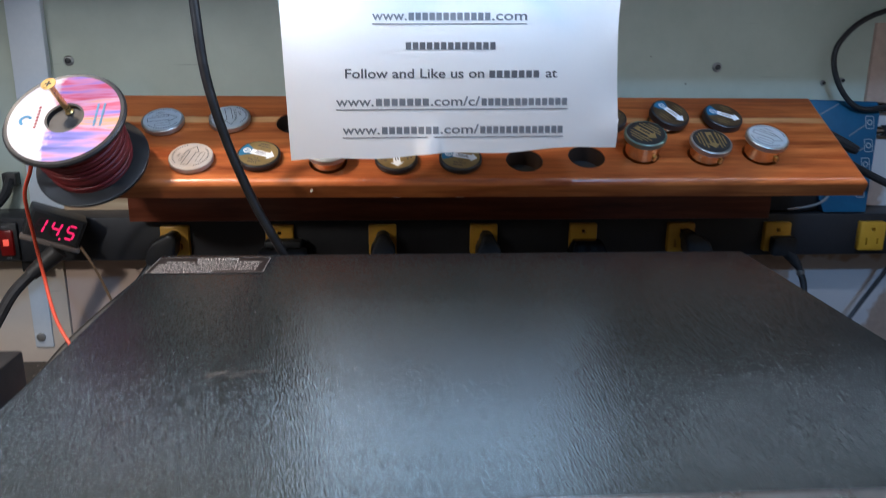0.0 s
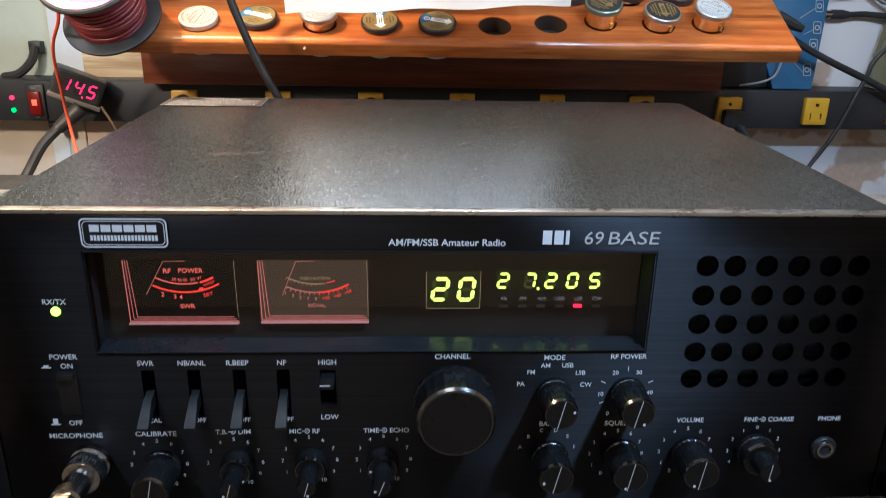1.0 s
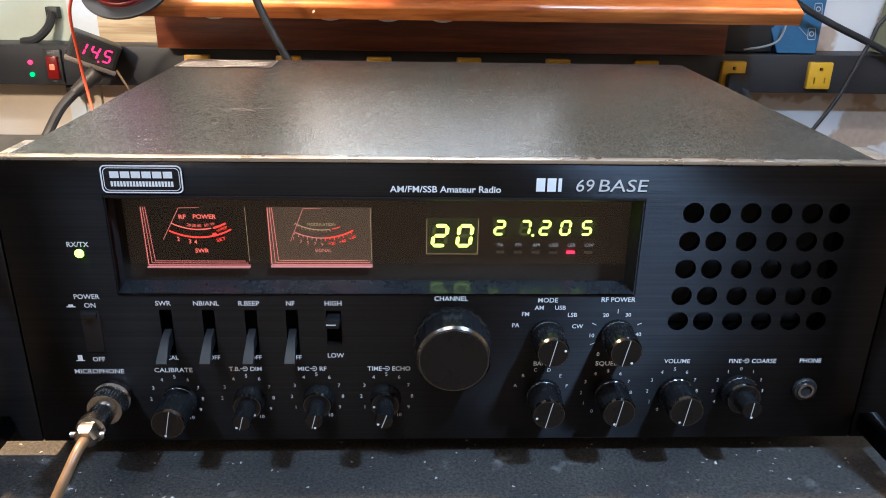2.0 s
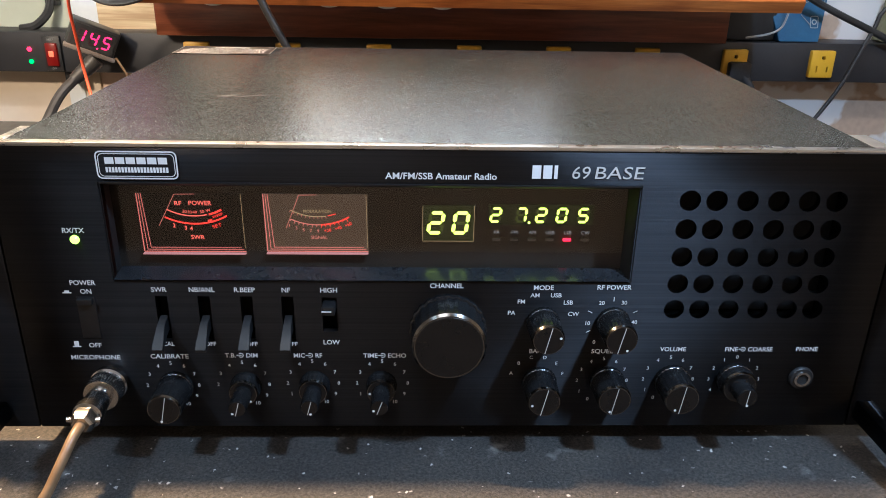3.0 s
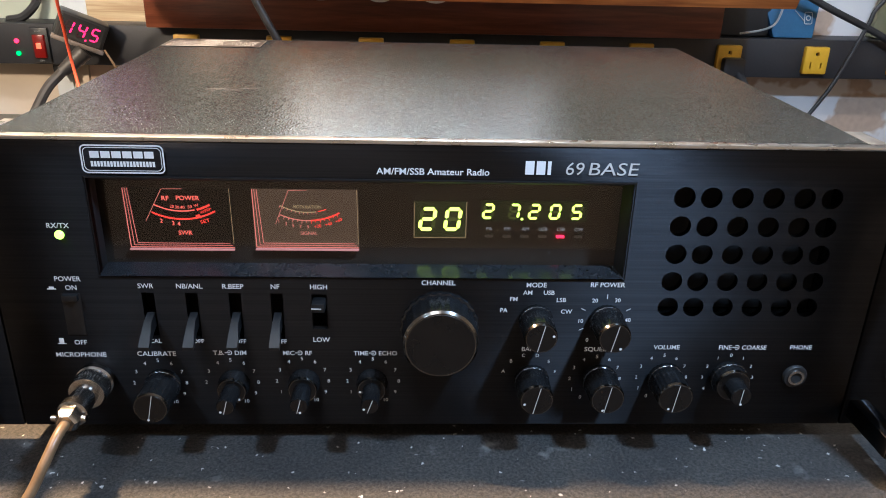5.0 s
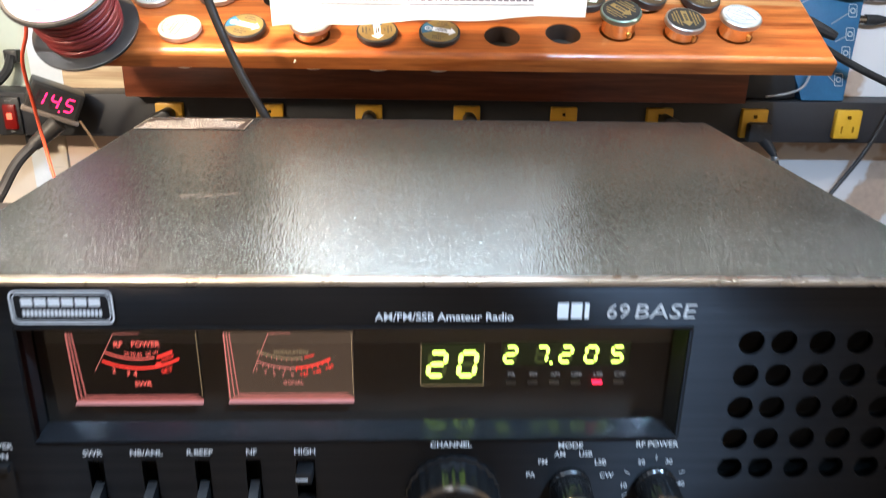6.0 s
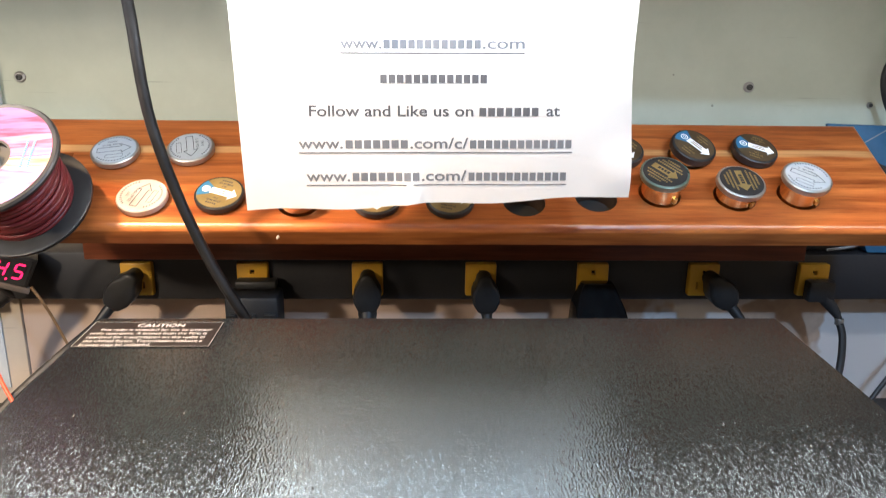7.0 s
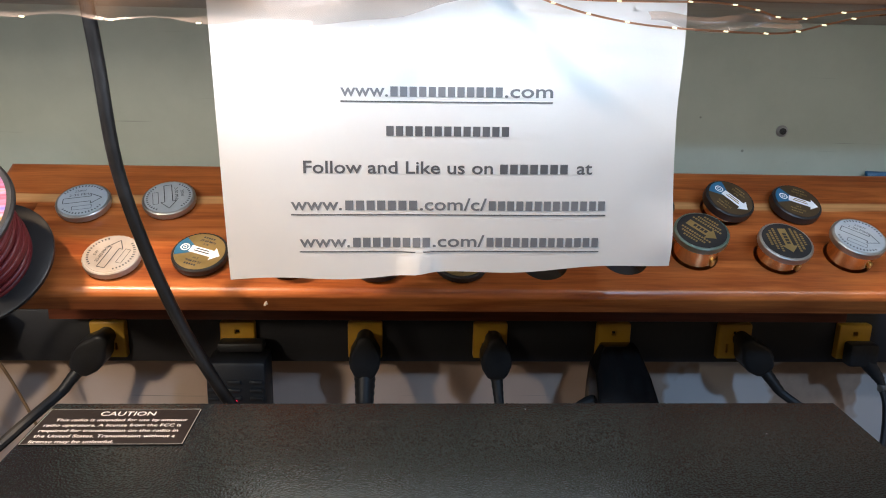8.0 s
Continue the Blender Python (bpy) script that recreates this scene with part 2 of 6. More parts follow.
def aged(name, dull, bright):
    """Old painted sheet: cloudy tone, thin level scratches, stray dark specks and a few drips."""
    m, n, l, bsdf = nodes_of(name)
    where = n.new("ShaderNodeTexCoord")
    tone, fine = n.new("ShaderNodeTexNoise"), n.new("ShaderNodeTexNoise")
    tone.inputs["Scale"].default_value, tone.inputs["Detail"].default_value, tone.inputs["Roughness"].default_value = 6, 8, 0.65
    fine.inputs["Scale"].default_value, fine.inputs["Detail"].default_value = 170, 4
    l.new(where.outputs["Object"], tone.inputs["Vector"])
    l.new(where.outputs["Object"], fine.inputs["Vector"])
    ramp = n.new("ShaderNodeValToRGB")
    ramp.color_ramp.elements[0].position, ramp.color_ramp.elements[1].position = 0.32, 0.66
    ramp.color_ramp.elements[0].color, ramp.color_ramp.elements[1].color = (*dull, 1), (*bright, 1)
    l.new(tone.outputs["Fac"], ramp.inputs[0])
    marks = []
    for scale, lo, hi, depth in (((4, 4, 150), 0.69, 0.76, 0.45), ((60, 60, 2.5), 0.72, 0.80, 0.25)):
        fit, tex, cutoff = n.new("ShaderNodeMapping"), n.new("ShaderNodeTexNoise"), n.new("ShaderNodeMapRange")
        fit.inputs["Scale"].default_value = scale
        l.new(where.outputs["Object"], fit.inputs["Vector"])
        tex.inputs["Scale"].default_value, tex.inputs["Detail"].default_value = 1.6, 3
        l.new(fit.outputs[0], tex.inputs["Vector"])
        cutoff.inputs["From Min"].default_value, cutoff.inputs["From Max"].default_value, cutoff.inputs["To Max"].default_value = lo, hi, depth
        l.new(tex.outputs["Fac"], cutoff.inputs["Value"])
        marks.append(cutoff.outputs[0])
    dot, near, pick, part_of, both = n.new("ShaderNodeTexVoronoi"), n.new("ShaderNodeMapRange"), n.new("ShaderNodeMath"), n.new("ShaderNodeSeparateColor"), n.new("ShaderNodeMath")
    dot.inputs["Scale"].default_value = 45
    l.new(where.outputs["Object"], dot.inputs["Vector"])
    near.inputs["From Min"].default_value, near.inputs["From Max"].default_value, near.inputs["To Max"].default_value = 0.075, 0.04, 0.6
    l.new(dot.outputs["Distance"], near.inputs["Value"])
    l.new(dot.outputs["Color"], part_of.inputs[0])
    pick.operation, pick.inputs[1].default_value = "GREATER_THAN", 0.9
    l.new(part_of.outputs[0], pick.inputs[0])
    both.operation = "MULTIPLY"
    l.new(near.outputs[0], both.inputs[0])
    l.new(pick.outputs[0], both.inputs[1])
    marks.append(both.outputs[0])
    total = marks[0]
    for other in marks[1:]:
        top = n.new("ShaderNodeMath")
        top.operation = "MAXIMUM"
        l.new(total, top.inputs[0])
        l.new(other, top.inputs[1])
        total = top.outputs[0]
    mix = n.new("ShaderNodeMix")
    mix.data_type = "RGBA"
    l.new(total, mix.inputs["Factor"])
    l.new(ramp.outputs[0], mix.inputs["A"])
    mix.inputs["B"].default_value = (0.10, 0.09, 0.075, 1)
    l.new(mix.outputs["Result"], bsdf.inputs["Base Color"])
    bsdf.inputs["Roughness"].default_value = 0.55
    relief = n.new("ShaderNodeBump")
    relief.inputs["Strength"].default_value, relief.inputs["Distance"].default_value = 0.10, 0.001
    l.new(fine.outputs["Fac"], relief.inputs["Height"])
    l.new(relief.outputs[0], bsdf.inputs["Normal"])
    return m


def leatherette(name):
    """Hammered black paint: pebbled relief, dust specks, faint rubbed scratches."""
    m, n, l, bsdf = nodes_of(name)
    where = n.new("ShaderNodeTexCoord")
    pebble, broad, specks, rub = n.new("ShaderNodeTexNoise"), n.new("ShaderNodeTexNoise"), n.new("ShaderNodeTexVoronoi"), n.new("ShaderNodeTexNoise")
    fit = n.new("ShaderNodeMapping")
    fit.inputs["Scale"].default_value = (9, 140, 1)
    fit.inputs["Rotation"].default_value = (0, 0, radians(9))
    l.new(where.outputs["Object"], fit.inputs["Vector"])
    for tex, sc, dt in ((pebble, 330, 1.0), (broad, 14, 4)):
        tex.inputs["Scale"].default_value, tex.inputs["Detail"].default_value = sc, dt
        l.new(where.outputs["Object"], tex.inputs["Vector"])
    rub.inputs["Scale"].default_value, rub.inputs["Detail"].default_value = 2.2, 3
    l.new(fit.outputs[0], rub.inputs["Vector"])
    specks.inputs["Scale"].default_value = 85
    l.new(where.outputs["Object"], specks.inputs["Vector"])
    dots = n.new("ShaderNodeMapRange")
    dots.inputs["From Min"].default_value, dots.inputs["From Max"].default_value = 0.055, 0.03
    l.new(specks.outputs["Distance"], dots.inputs["Value"])
    few = n.new("ShaderNodeSeparateColor")
    l.new(specks.outputs["Color"], few.inputs[0])
    pick = n.new("ShaderNodeMath")
    pick.operation, pick.inputs[1].default_value = "GREATER_THAN", 0.82
    l.new(few.outputs[0], pick.inputs[0])
    both = n.new("ShaderNodeMath")
    both.operation = "MULTIPLY"
    l.new(dots.outputs[0], both.inputs[0])
    l.new(pick.outputs[0], both.inputs[1])
    scratch = n.new("ShaderNodeMapRange")
    scratch.inputs["From Min"].default_value, scratch.inputs["From Max"].default_value, scratch.inputs["To Max"].default_value = 0.74, 0.80, 0.25
    l.new(rub.outputs["Fac"], scratch.inputs["Value"])
    dust = n.new("ShaderNodeMath")
    dust.operation = "MAXIMUM"
    l.new(both.outputs[0], dust.inputs[0])
    l.new(scratch.outputs[0], dust.inputs[1])
    base = n.new("ShaderNodeValToRGB")
    base.color_ramp.elements[0].color, base.color_ramp.elements[1].color = (0.004, 0.005, 0.006, 1), (0.007, 0.0085, 0.0100, 1)
    l.new(broad.outputs["Fac"], base.inputs[0])
    mix = n.new("ShaderNodeMix")
    mix.data_type = "RGBA"
    l.new(dust.outputs[0], mix.inputs["Factor"])
    l.new(base.outputs[0], mix.inputs["A"])
    mix.inputs["B"].default_value = (0.45, 0.44, 0.42, 1)
    l.new(mix.outputs["Result"], bsdf.inputs["Base Color"])
    bsdf.inputs["Roughness"].default_value = 0.175
    bsdf.inputs["IOR"].default_value = 2.1
    bsdf.inputs["Specular IOR Level"].default_value = 0.9
    # cool light colour put into the paint's reflections
    bsdf.inputs["Specular Tint"].default_value = (0.84, 0.96, 1.0, 1)
    bsdf.inputs["Sheen Weight"].default_value, bsdf.inputs["Sheen Roughness"].default_value = 0.05, 0.3  # sheen added to brighten the top at grazing view
    warp, shift, cells, dome = n.new("ShaderNodeTexNoise"), n.new("ShaderNodeVectorMath"), n.new("ShaderNodeTexVoronoi"), n.new("ShaderNodeMapRange")
    warp.inputs["Scale"].default_value, warp.inputs["Detail"].default_value = 420, 1
    l.new(where.outputs["Object"], warp.inputs["Vector"])
    shift.operation = "MULTIPLY_ADD"
    shift.inputs[1].default_value = (0.0016, 0.0016, 0.0)
    l.new(warp.outputs["Color"], shift.inputs[0])
    l.new(where.outputs["Object"], shift.inputs[2])
    cells.feature = "SMOOTH_F1"
    cells.inputs["Scale"].default_value, cells.inputs["Smoothness"].default_value = 980, 0.3
    l.new(shift.outputs[0], cells.inputs["Vector"])
    dome.interpolation_type = "SMOOTHSTEP"
    dome.inputs["From Min"].default_value, dome.inputs["From Max"].default_value = 0.12, 0.62
    dome.inputs["To Min"].default_value, dome.inputs["To Max"].default_value = 1.0, 0.0
    l.new(cells.outputs["Distance"], dome.inputs["Value"])
    swell = n.new("ShaderNodeMath")
    swell.operation, swell.inputs[1].default_value = "MULTIPLY_ADD", 0.8
    l.new(pebble.outputs["Fac"], swell.inputs[0])
    l.new(dome.outputs[0], swell.inputs[2])
    relief = n.new("ShaderNodeBump")
    relief.inputs["Strength"].default_value, relief.inputs["Distance"].default_value = 1.0, 0.000015
    l.new(swell.outputs[0], relief.inputs["Height"])
    l.new(relief.outputs[0], bsdf.inputs["Normal"])
    return m


M_WALL = aged("grey_green_paint", (0.42, 0.455, 0.365), (0.52, 0.555, 0.455))
M_LOWWALL = aged("dull_cream_panel", (0.60, 0.45, 0.36), (0.68, 0.53, 0.43))
M_CREAM = aged("cream_enamel", (0.60, 0.50, 0.39), (0.70, 0.60, 0.48))
M_FLAKE = worn("flaking_board", (0.56, 0.42, 0.32), (0.70, 0.67, 0.66), 9, 0.50)
M_PALEWOOD = cedar("pale_plywood", (0.52, 0.42, 0.26), (0.66, 0.55, 0.36))
M_METALWHITE = surface("white_enamel", (0.60, 0.64, 0.68), (0.70, 0.73, 0.76), 0.4, scale=12, fine=200, bump=0.04)
M_ROOM = surface("room_plaster", (0.68, 0.67, 0.65), (0.76, 0.75, 0.73), 0.8, scale=3, fine=60)
M_BENCH = speckled("speckled_bench_top")
M_CAPRIM = surface("dull_plated_rim", (0.40, 0.39, 0.37), (0.50, 0.49, 0.46), 0.42, metal=0.9, scale=90, fine=600)
M_BORE = surface("dark_bore_wood", (0.020, 0.011, 0.006), (0.036, 0.018, 0.009), 0.8, scale=60, fine=400)
M_CEDAR = cedar("oiled_cedar", (0.20, 0.050, 0.012), (0.48, 0.160, 0.036), (0.094, 0.103))
M_SKIRT = cedar("dark_cedar", (0.12, 0.036, 0.017), (0.25, 0.078, 0.034))
M_SHELF = cedar("brown_board", (0.12, 0.065, 0.035), (0.22, 0.13, 0.075))
M_STRIP = surface("black_strip_enamel", (0.016, 0.0165, 0.019), (0.027, 0.027, 0.031), 0.5, scale=20, fine=300)
M_YELLOW = surface("yellow_plastic", (0.62, 0.36, 0.018), (0.55, 0.30, 0.014), 0.4, scale=60, fine=500)
M_BLACK = surface("black_plastic", (0.015, 0.015, 0.016), (0.025, 0.025, 0.026), 0.42, scale=60, fine=700, bump=0.08)
M_RUBBER = surface("black_rubber", (0.012, 0.012, 0.013), (0.03, 0.03, 0.032), 0.5, scale=50, fine=500, bump=0.15)
M_CORD = surface("grey_black_cord", (0.004, 0.0042, 0.0048), (0.009, 0.009, 0.010), 0.36, scale=70, fine=500, bump=0.1)
# near-black, stands for the shade inside holes and slots
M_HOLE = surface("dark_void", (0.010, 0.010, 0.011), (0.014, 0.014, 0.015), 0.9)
M_CASE = leatherette("black_hammered_paint")
M_PANEL = surface("black_brushed_aluminium", (0.027, 0.027, 0.030), (0.041, 0.041, 0.044), 0.41, metal=1.0, scale=30, fine=200, bump=0.12, stretch=(0.06, 1, 26), spread=0.03, aniso=1.0, tangent=(0, 0, 1))
M_EDGE = surface("bare_aluminium_edge", (0.62, 0.63, 0.64), (0.75, 0.75, 0.76), 0.3, metal=1.0, scale=60, fine=300)
M_KNOB = surface("glossy_black_knob", (0.008, 0.008, 0.009), (0.012, 0.012, 0.012), 0.18, scale=90, fine=600, spread=0.05)
M_FACE = surface("brown_black_knob_face", (0.008, 0.007, 0.0065), (0.012, 0.010, 0.009), 0.28, metal=0.2, scale=40, fine=500)
M_BEVEL = surface("dark_polished_bevel", (0.16, 0.15, 0.14), (0.22, 0.21, 0.19), 0.16, metal=1.0, scale=90, fine=500)
M_LEVER = surface("dark_grey_lever", (0.005, 0.0052, 0.006), (0.009, 0.0095, 0.011), 0.46, scale=80, fine=400)
M_CHROME = surface("chrome_plating", (0.40, 0.38, 0.36), (0.50, 0.48, 0.45), 0.24, metal=1.0, scale=90, fine=600, spread=0.08)
M_BRASS = surface("gold_brass", (0.72, 0.52, 0.24), (0.84, 0.64, 0.34), 0.15, metal=1.0, scale=60, fine=400, spread=0.1)
M_SILVERFACE = surface("silver_label", (0.38, 0.42, 0.45), (0.46, 0.50, 0.53), 0.4, metal=0.15, scale=60, fine=300)
M_CREAMFACE = surface("cream_label", (0.42, 0.36, 0.30), (0.50, 0.44, 0.37), 0.45, metal=0.1, scale=60, fine=300)
M_PALEDISC = surface("pale_grey_disc", (0.50, 0.48, 0.46), (0.60, 0.58, 0.55), 0.5, scale=60, fine=300)
M_GOLDFACE = surface("gold_label", (0.30, 0.22, 0.08), (0.40, 0.30, 0.12), 0.35, metal=0.5, scale=80, fine=300)
M_BROWNFACE = surface("dark_brown_label", (0.075, 0.050, 0.026), (0.12, 0.085, 0.045), 0.4, metal=0.3, scale=80, fine=300)
M_BLUE = surface("blue_label", (0.03, 0.12, 0.24), (0.05, 0.17, 0.30), 0.4)
M_BLUEBOX = surface("blue_enamel", (0.018, 0.085, 0.18), (0.03, 0.12, 0.24), 0.45, scale=25, fine=300)
M_WHITE = surface("white_ink", (0.82, 0.84, 0.86), (0.86, 0.88, 0.90), 0.6, scale=200, fine=900, bump=0)
M_GREYINK = surface("pale_grey_ink", (0.58, 0.57, 0.56), (0.64, 0.63, 0.62), 0.6, scale=200, fine=900, bump=0)
M_DIMINK = surface("grey_ink", (0.26, 0.26, 0.26), (0.32, 0.32, 0.32), 0.6, bump=0)
M_INK = surface("black_ink", (0.045, 0.045, 0.05), (0.07, 0.07, 0.075), 0.6, bump=0)
M_LINKINK = surface("faded_ink", (0.085, 0.09, 0.10), (0.12, 0.12, 0.13), 0.6, bump=0)
M_PAPER = surface("white_paper", (0.79, 0.79, 0.78), (0.83, 0.83, 0.82), 0.7, scale=12, fine=26, bump=0.45)
M_WIRE = surface("maroon_wire_jacket", (0.14, 0.016, 0.018), (0.20, 0.026, 0.026), 0.4, scale=80, fine=300)
M_ORANGE = surface("orange_red_wire", (0.62, 0.07, 0.025), (0.70, 0.10, 0.04), 0.4)
M_TAN = surface("tan_cable", (0.15, 0.095, 0.05), (0.20, 0.135, 0.075), 0.35, scale=120, fine=600)
M_SCREW = surface("yellow_zinc", (0.66, 0.46, 0.14), (0.76, 0.56, 0.22), 0.3, metal=0.9, scale=200, fine=800)
M_STEEL = surface("dull_steel", (0.34, 0.34, 0.33), (0.46, 0.46, 0.45), 0.4, metal=0.9, scale=120, fine=700)
M_GREEN = lit("green_led", (0.45, 1.0, 0.06), 2.2)
M_DIGIT = lit("yellow_green_segment", (0.66, 1.0, 0.085), 2.7)
# faint glow added so segments that are off still show
M_DIGITOFF = lit("faint_glow_segment", (0.30, 0.36, 0.08), 0.10)
M_PINKDIGIT = lit("pink_red_segment", (1.0, 0.014, 0.085), 1.5)
M_REDLIT = lit("red_indicator", (1.0, 0.015, 0.05), 2.2)
M_ROCKER = lit("red_rocker", (0.42, 0.010, 0.006), 0.05)
M_EMERALD = lit("emerald_led", (0.0, 1.0, 0.10), 1.0)
# ink given its own glow so the mode words show
M_DIMLIT = lit("glowing_grey_ink", (0.55, 0.55, 0.55), 0.26)
M_METERRED = lit("red_scale_ink", (1.0, 0.05, 0.03), 0.9)
M_METERPINK = lit("pale_red_scale_ink", (1.0, 0.30, 0.22), 0.45)
M_METERSALMON = lit("salmon_scale_ink", (1.0, 0.16, 0.11), 0.75)
M_METERTAN = lit("tan_scale_ink", (0.60, 0.42, 0.20), 0.42)
M_RIM = lit("lit_meter_rim", (1.0, 0.27, 0.21), 0.50)
M_METERFACE = lit("dim_meter_face", (0.020, 0.010, 0.008), 0.02)
# face glow also carries the brown haze reflected in the window
M_METERFACE2 = lit("brown_hazed_meter_face", (0.33, 0.21, 0.13), 0.12)
# own glow in place of meter light falling on the ledge
M_LEDGE = lit("pink_lit_ledge", (0.80, 0.36, 0.34), 0.36)
M_CHIP = lit("warm_led_chip", (1.0, 0.84, 0.42), 1.3)
M_PUCK = lit("cool_led_lens", (0.85, 0.95, 1.0), 5.0)
M_GLASS = clear("tinted_window", (0.80, 0.78, 0.76), 0.035)
M_FILM = surface("brown_tinted_film", (0.17, 0.115, 0.08), (0.27, 0.195, 0.145), 0.28, scale=30, fine=140, bump=0.4)
M_FILM.node_tree.nodes["Principled BSDF"].inputs["Alpha"].default_value = 0.45
M_COPPERWIRE = surface("copper_wire", (0.70, 0.36, 0.20), (0.78, 0.42, 0.26), 0.3, metal=1.0)


# ---- building helpers ----
ROOT = {}


def thing(name, at, label, category, group="", kind=""):
    ob = new(name)
    ob.empty_display_size = 0.02
    ob.location = at
    ROOT[ob.name] = Matrix.Translation(at).inverted()
    return tagged(ob, label, category, group, kind)


def finish(me, material, angle=35):
    for p in me.polygons:
        p.use_smooth = True
    me.set_sharp_from_angle(angle=radians(angle))
    for m in material if isinstance(material, (list, tuple)) else (material,):
        me.materials.append(m)


def part(name, bm, material, parent=None, label="", angle=35):
    """Links a bmesh, built in world places, as one mesh under its thing."""
    me = bpy.data.meshes.new(name)
    bm.normal_update()
    bm.to_mesh(me)
    bm.free()
    finish(me, material, angle)
    ob = new(name, me)
    if parent is not None:
        ob.parent = parent
        ob.matrix_parent_inverse = ROOT.get(parent.name, Matrix())
    return tagged(ob, label)


def solid(name, bm, material, label, category, kind="", group=""):
    return tagged(part(name, bm, material), label, category, group, kind)


def box(bm, x0, x1, y0, y1, z0, z1, bevel=0.0, m=None):
    made = bmesh.ops.create_cube(bm, size=1)["verts"]
    for v in made:
        v.co = Vector(((x0 + x1) / 2 + v.co.x * (x1 - x0), (y0 + y1) / 2 + v.co.y * (y1 - y0), (z0 + z1) / 2 + v.co.z * (z1 - z0)))
    if bevel:
        edges = list({e for v in made for e in v.link_edges})
        made = bmesh.ops.bevel(bm, geom=edges, offset=bevel, segments=2, profile=0.5, affect="EDGES")["verts"]
    if m is not None:
        bmesh.ops.transform(bm, matrix=m, verts=list({v for v in made}))
    return bm


def boxed(*a, **k):
    return box(bmesh.new(), *a, **k)


def lathe(bm, profile, m=None, seg=28, flutes=0, depth=0.0):
    """Turns (radius, height) pairs round the z axis, then places them by m. flutes: grooves round the side."""
    rings = []
    for r, h in profile:
        ring = []
        for i in range(seg):
            a = 2 * math.pi * i / seg
            rr = r - (depth if flutes and (i * flutes * 2 // seg) % 2 else 0.0)
            ring.append(bm.verts.new((rr * math.cos(a), rr * math.sin(a), h)))
        rings.append(ring)
    for a, b in zip(rings, rings[1:]):
        for i in range(seg):
            j = (i + 1) % seg
            bm.faces.new((a[i], a[j], b[j], b[i]))
    bm.faces.new(rings[-1])
    bm.faces.new(list(reversed(rings[0])))
    if m is not None:
        bmesh.ops.transform(bm, matrix=m, verts=[v for r in rings for v in r])
    return bm


def turned(profile, m=None, seg=28, **k):
    return lathe(bmesh.new(), profile, m, seg, **k)


def smooth_line(points, steps=6):
    pts = [Vector(p) for p in points]
    pts = [2 * pts[0] - pts[1], *pts, 2 * pts[-1] - pts[-2]]
    out = []
    for a, b, c, d in zip(pts, pts[1:], pts[2:], pts[3:]):
        for i in range(steps):
            t = i / steps
            out.append(0.5 * ((2 * b) + (c - a) * t + (2 * a - 5 * b + 4 * c - d) * t * t + (3 * b - a - 3 * c + d) * t ** 3))
    return out + [pts[-2]]


def sweep(bm, points, r, seg=10, steps=6, ribs=0):
    line = smooth_line(points, steps)
    rings, up = [], Vector((0.3, 0.2, 1)).normalized()
    for i, p in enumerate(line):
        way = (line[min(i + 1, len(line) - 1)] - line[max(i - 1, 0)]).normalized()
        side = way.cross(up).normalized()
        up = side.cross(way).normalized()
        rr = (r[0] + (r[1] - r[0]) * i / (len(line) - 1)) if isinstance(r, tuple) else r
        if ribs and i % 2:
            rr *= 0.93
        rings.append([bm.verts.new(p + rr * (math.cos(2 * math.pi * k / seg) * side + math.sin(2 * math.pi * k / seg) * up)) for k in range(seg)])
    for a, b in zip(rings, rings[1:]):
        for k in range(seg):
            j = (k + 1) % seg
            bm.faces.new((a[k], a[j], b[j], b[k]))
    bm.faces.new(list(reversed(rings[0])))
    bm.faces.new(rings[-1])
    bmesh.ops.recalc_face_normals(bm, faces=bm.faces)
    return bm


def swept(points, r, **k):
    return sweep(bmesh.new(), points, r, **k)


def cut(bm, cutters):
    """The solid bm with the solids in cutters taken away."""
    obs = []
    for name, b in (("work", bm), ("tool", cutters)):
        me = bpy.data.meshes.new(name)
        bmesh.ops.recalc_face_normals(b, faces=b.faces)
        b.to_mesh(me)
        b.free()
        obs.append(new(name, me))
    mod = obs[0].modifiers.new("cut", "BOOLEAN")
    mod.operation, mod.object, mod.solver = "DIFFERENCE", obs[1], "EXACT"
    dg = bpy.context.evaluated_depsgraph_get()
    me = bpy.data.meshes.new_from_object(obs[0].evaluated_get(dg))
    out = bmesh.new()
    out.from_mesh(me)
    for ob in obs:
        old = ob.data
        bpy.data.objects.remove(ob)
        bpy.data.meshes.remove(old)
    bpy.data.meshes.remove(me)
    return out


FACING = pose(0, 0, 0, 90)


def plate_at(x, y, z, m=FACING):
    """A frame whose x is right and y up on a face that looks towards -y."""
    return Matrix.Translation((x, y, z)) @ m


def flat(bm, m, pts):
    bm.faces.new([bm.verts.new(m @ Vector((x, y, 0))) for x, y in pts])
    return bm


def rect(bm, m, x0, x1, y0, y1):
    return flat(bm, m, [(x0, y0), (x1, y0), (x1, y1), (x0, y1)])


def stroke(bm, m, pts, w):
    """A flat line of width w through pts."""
    for (ax, ay), (bx, by) in zip(pts, pts[1:]):
        d = math.hypot(bx - ax, by - ay) or 1
        nx, ny = -(by - ay) / d * w / 2, (bx - ax) / d * w / 2
        flat(bm, m, [(ax - nx, ay - ny), (bx - nx, by - ny), (bx + nx, by + ny), (ax + nx, ay + ny)])
    return bm


def arc(cx, cy, r, a0, a1, n=16):
    return [(cx + r * math.cos(radians(a0 + (a1 - a0) * i / n)), cy + r * math.sin(radians(a0 + (a1 - a0) * i / n))) for i in range(n + 1)]


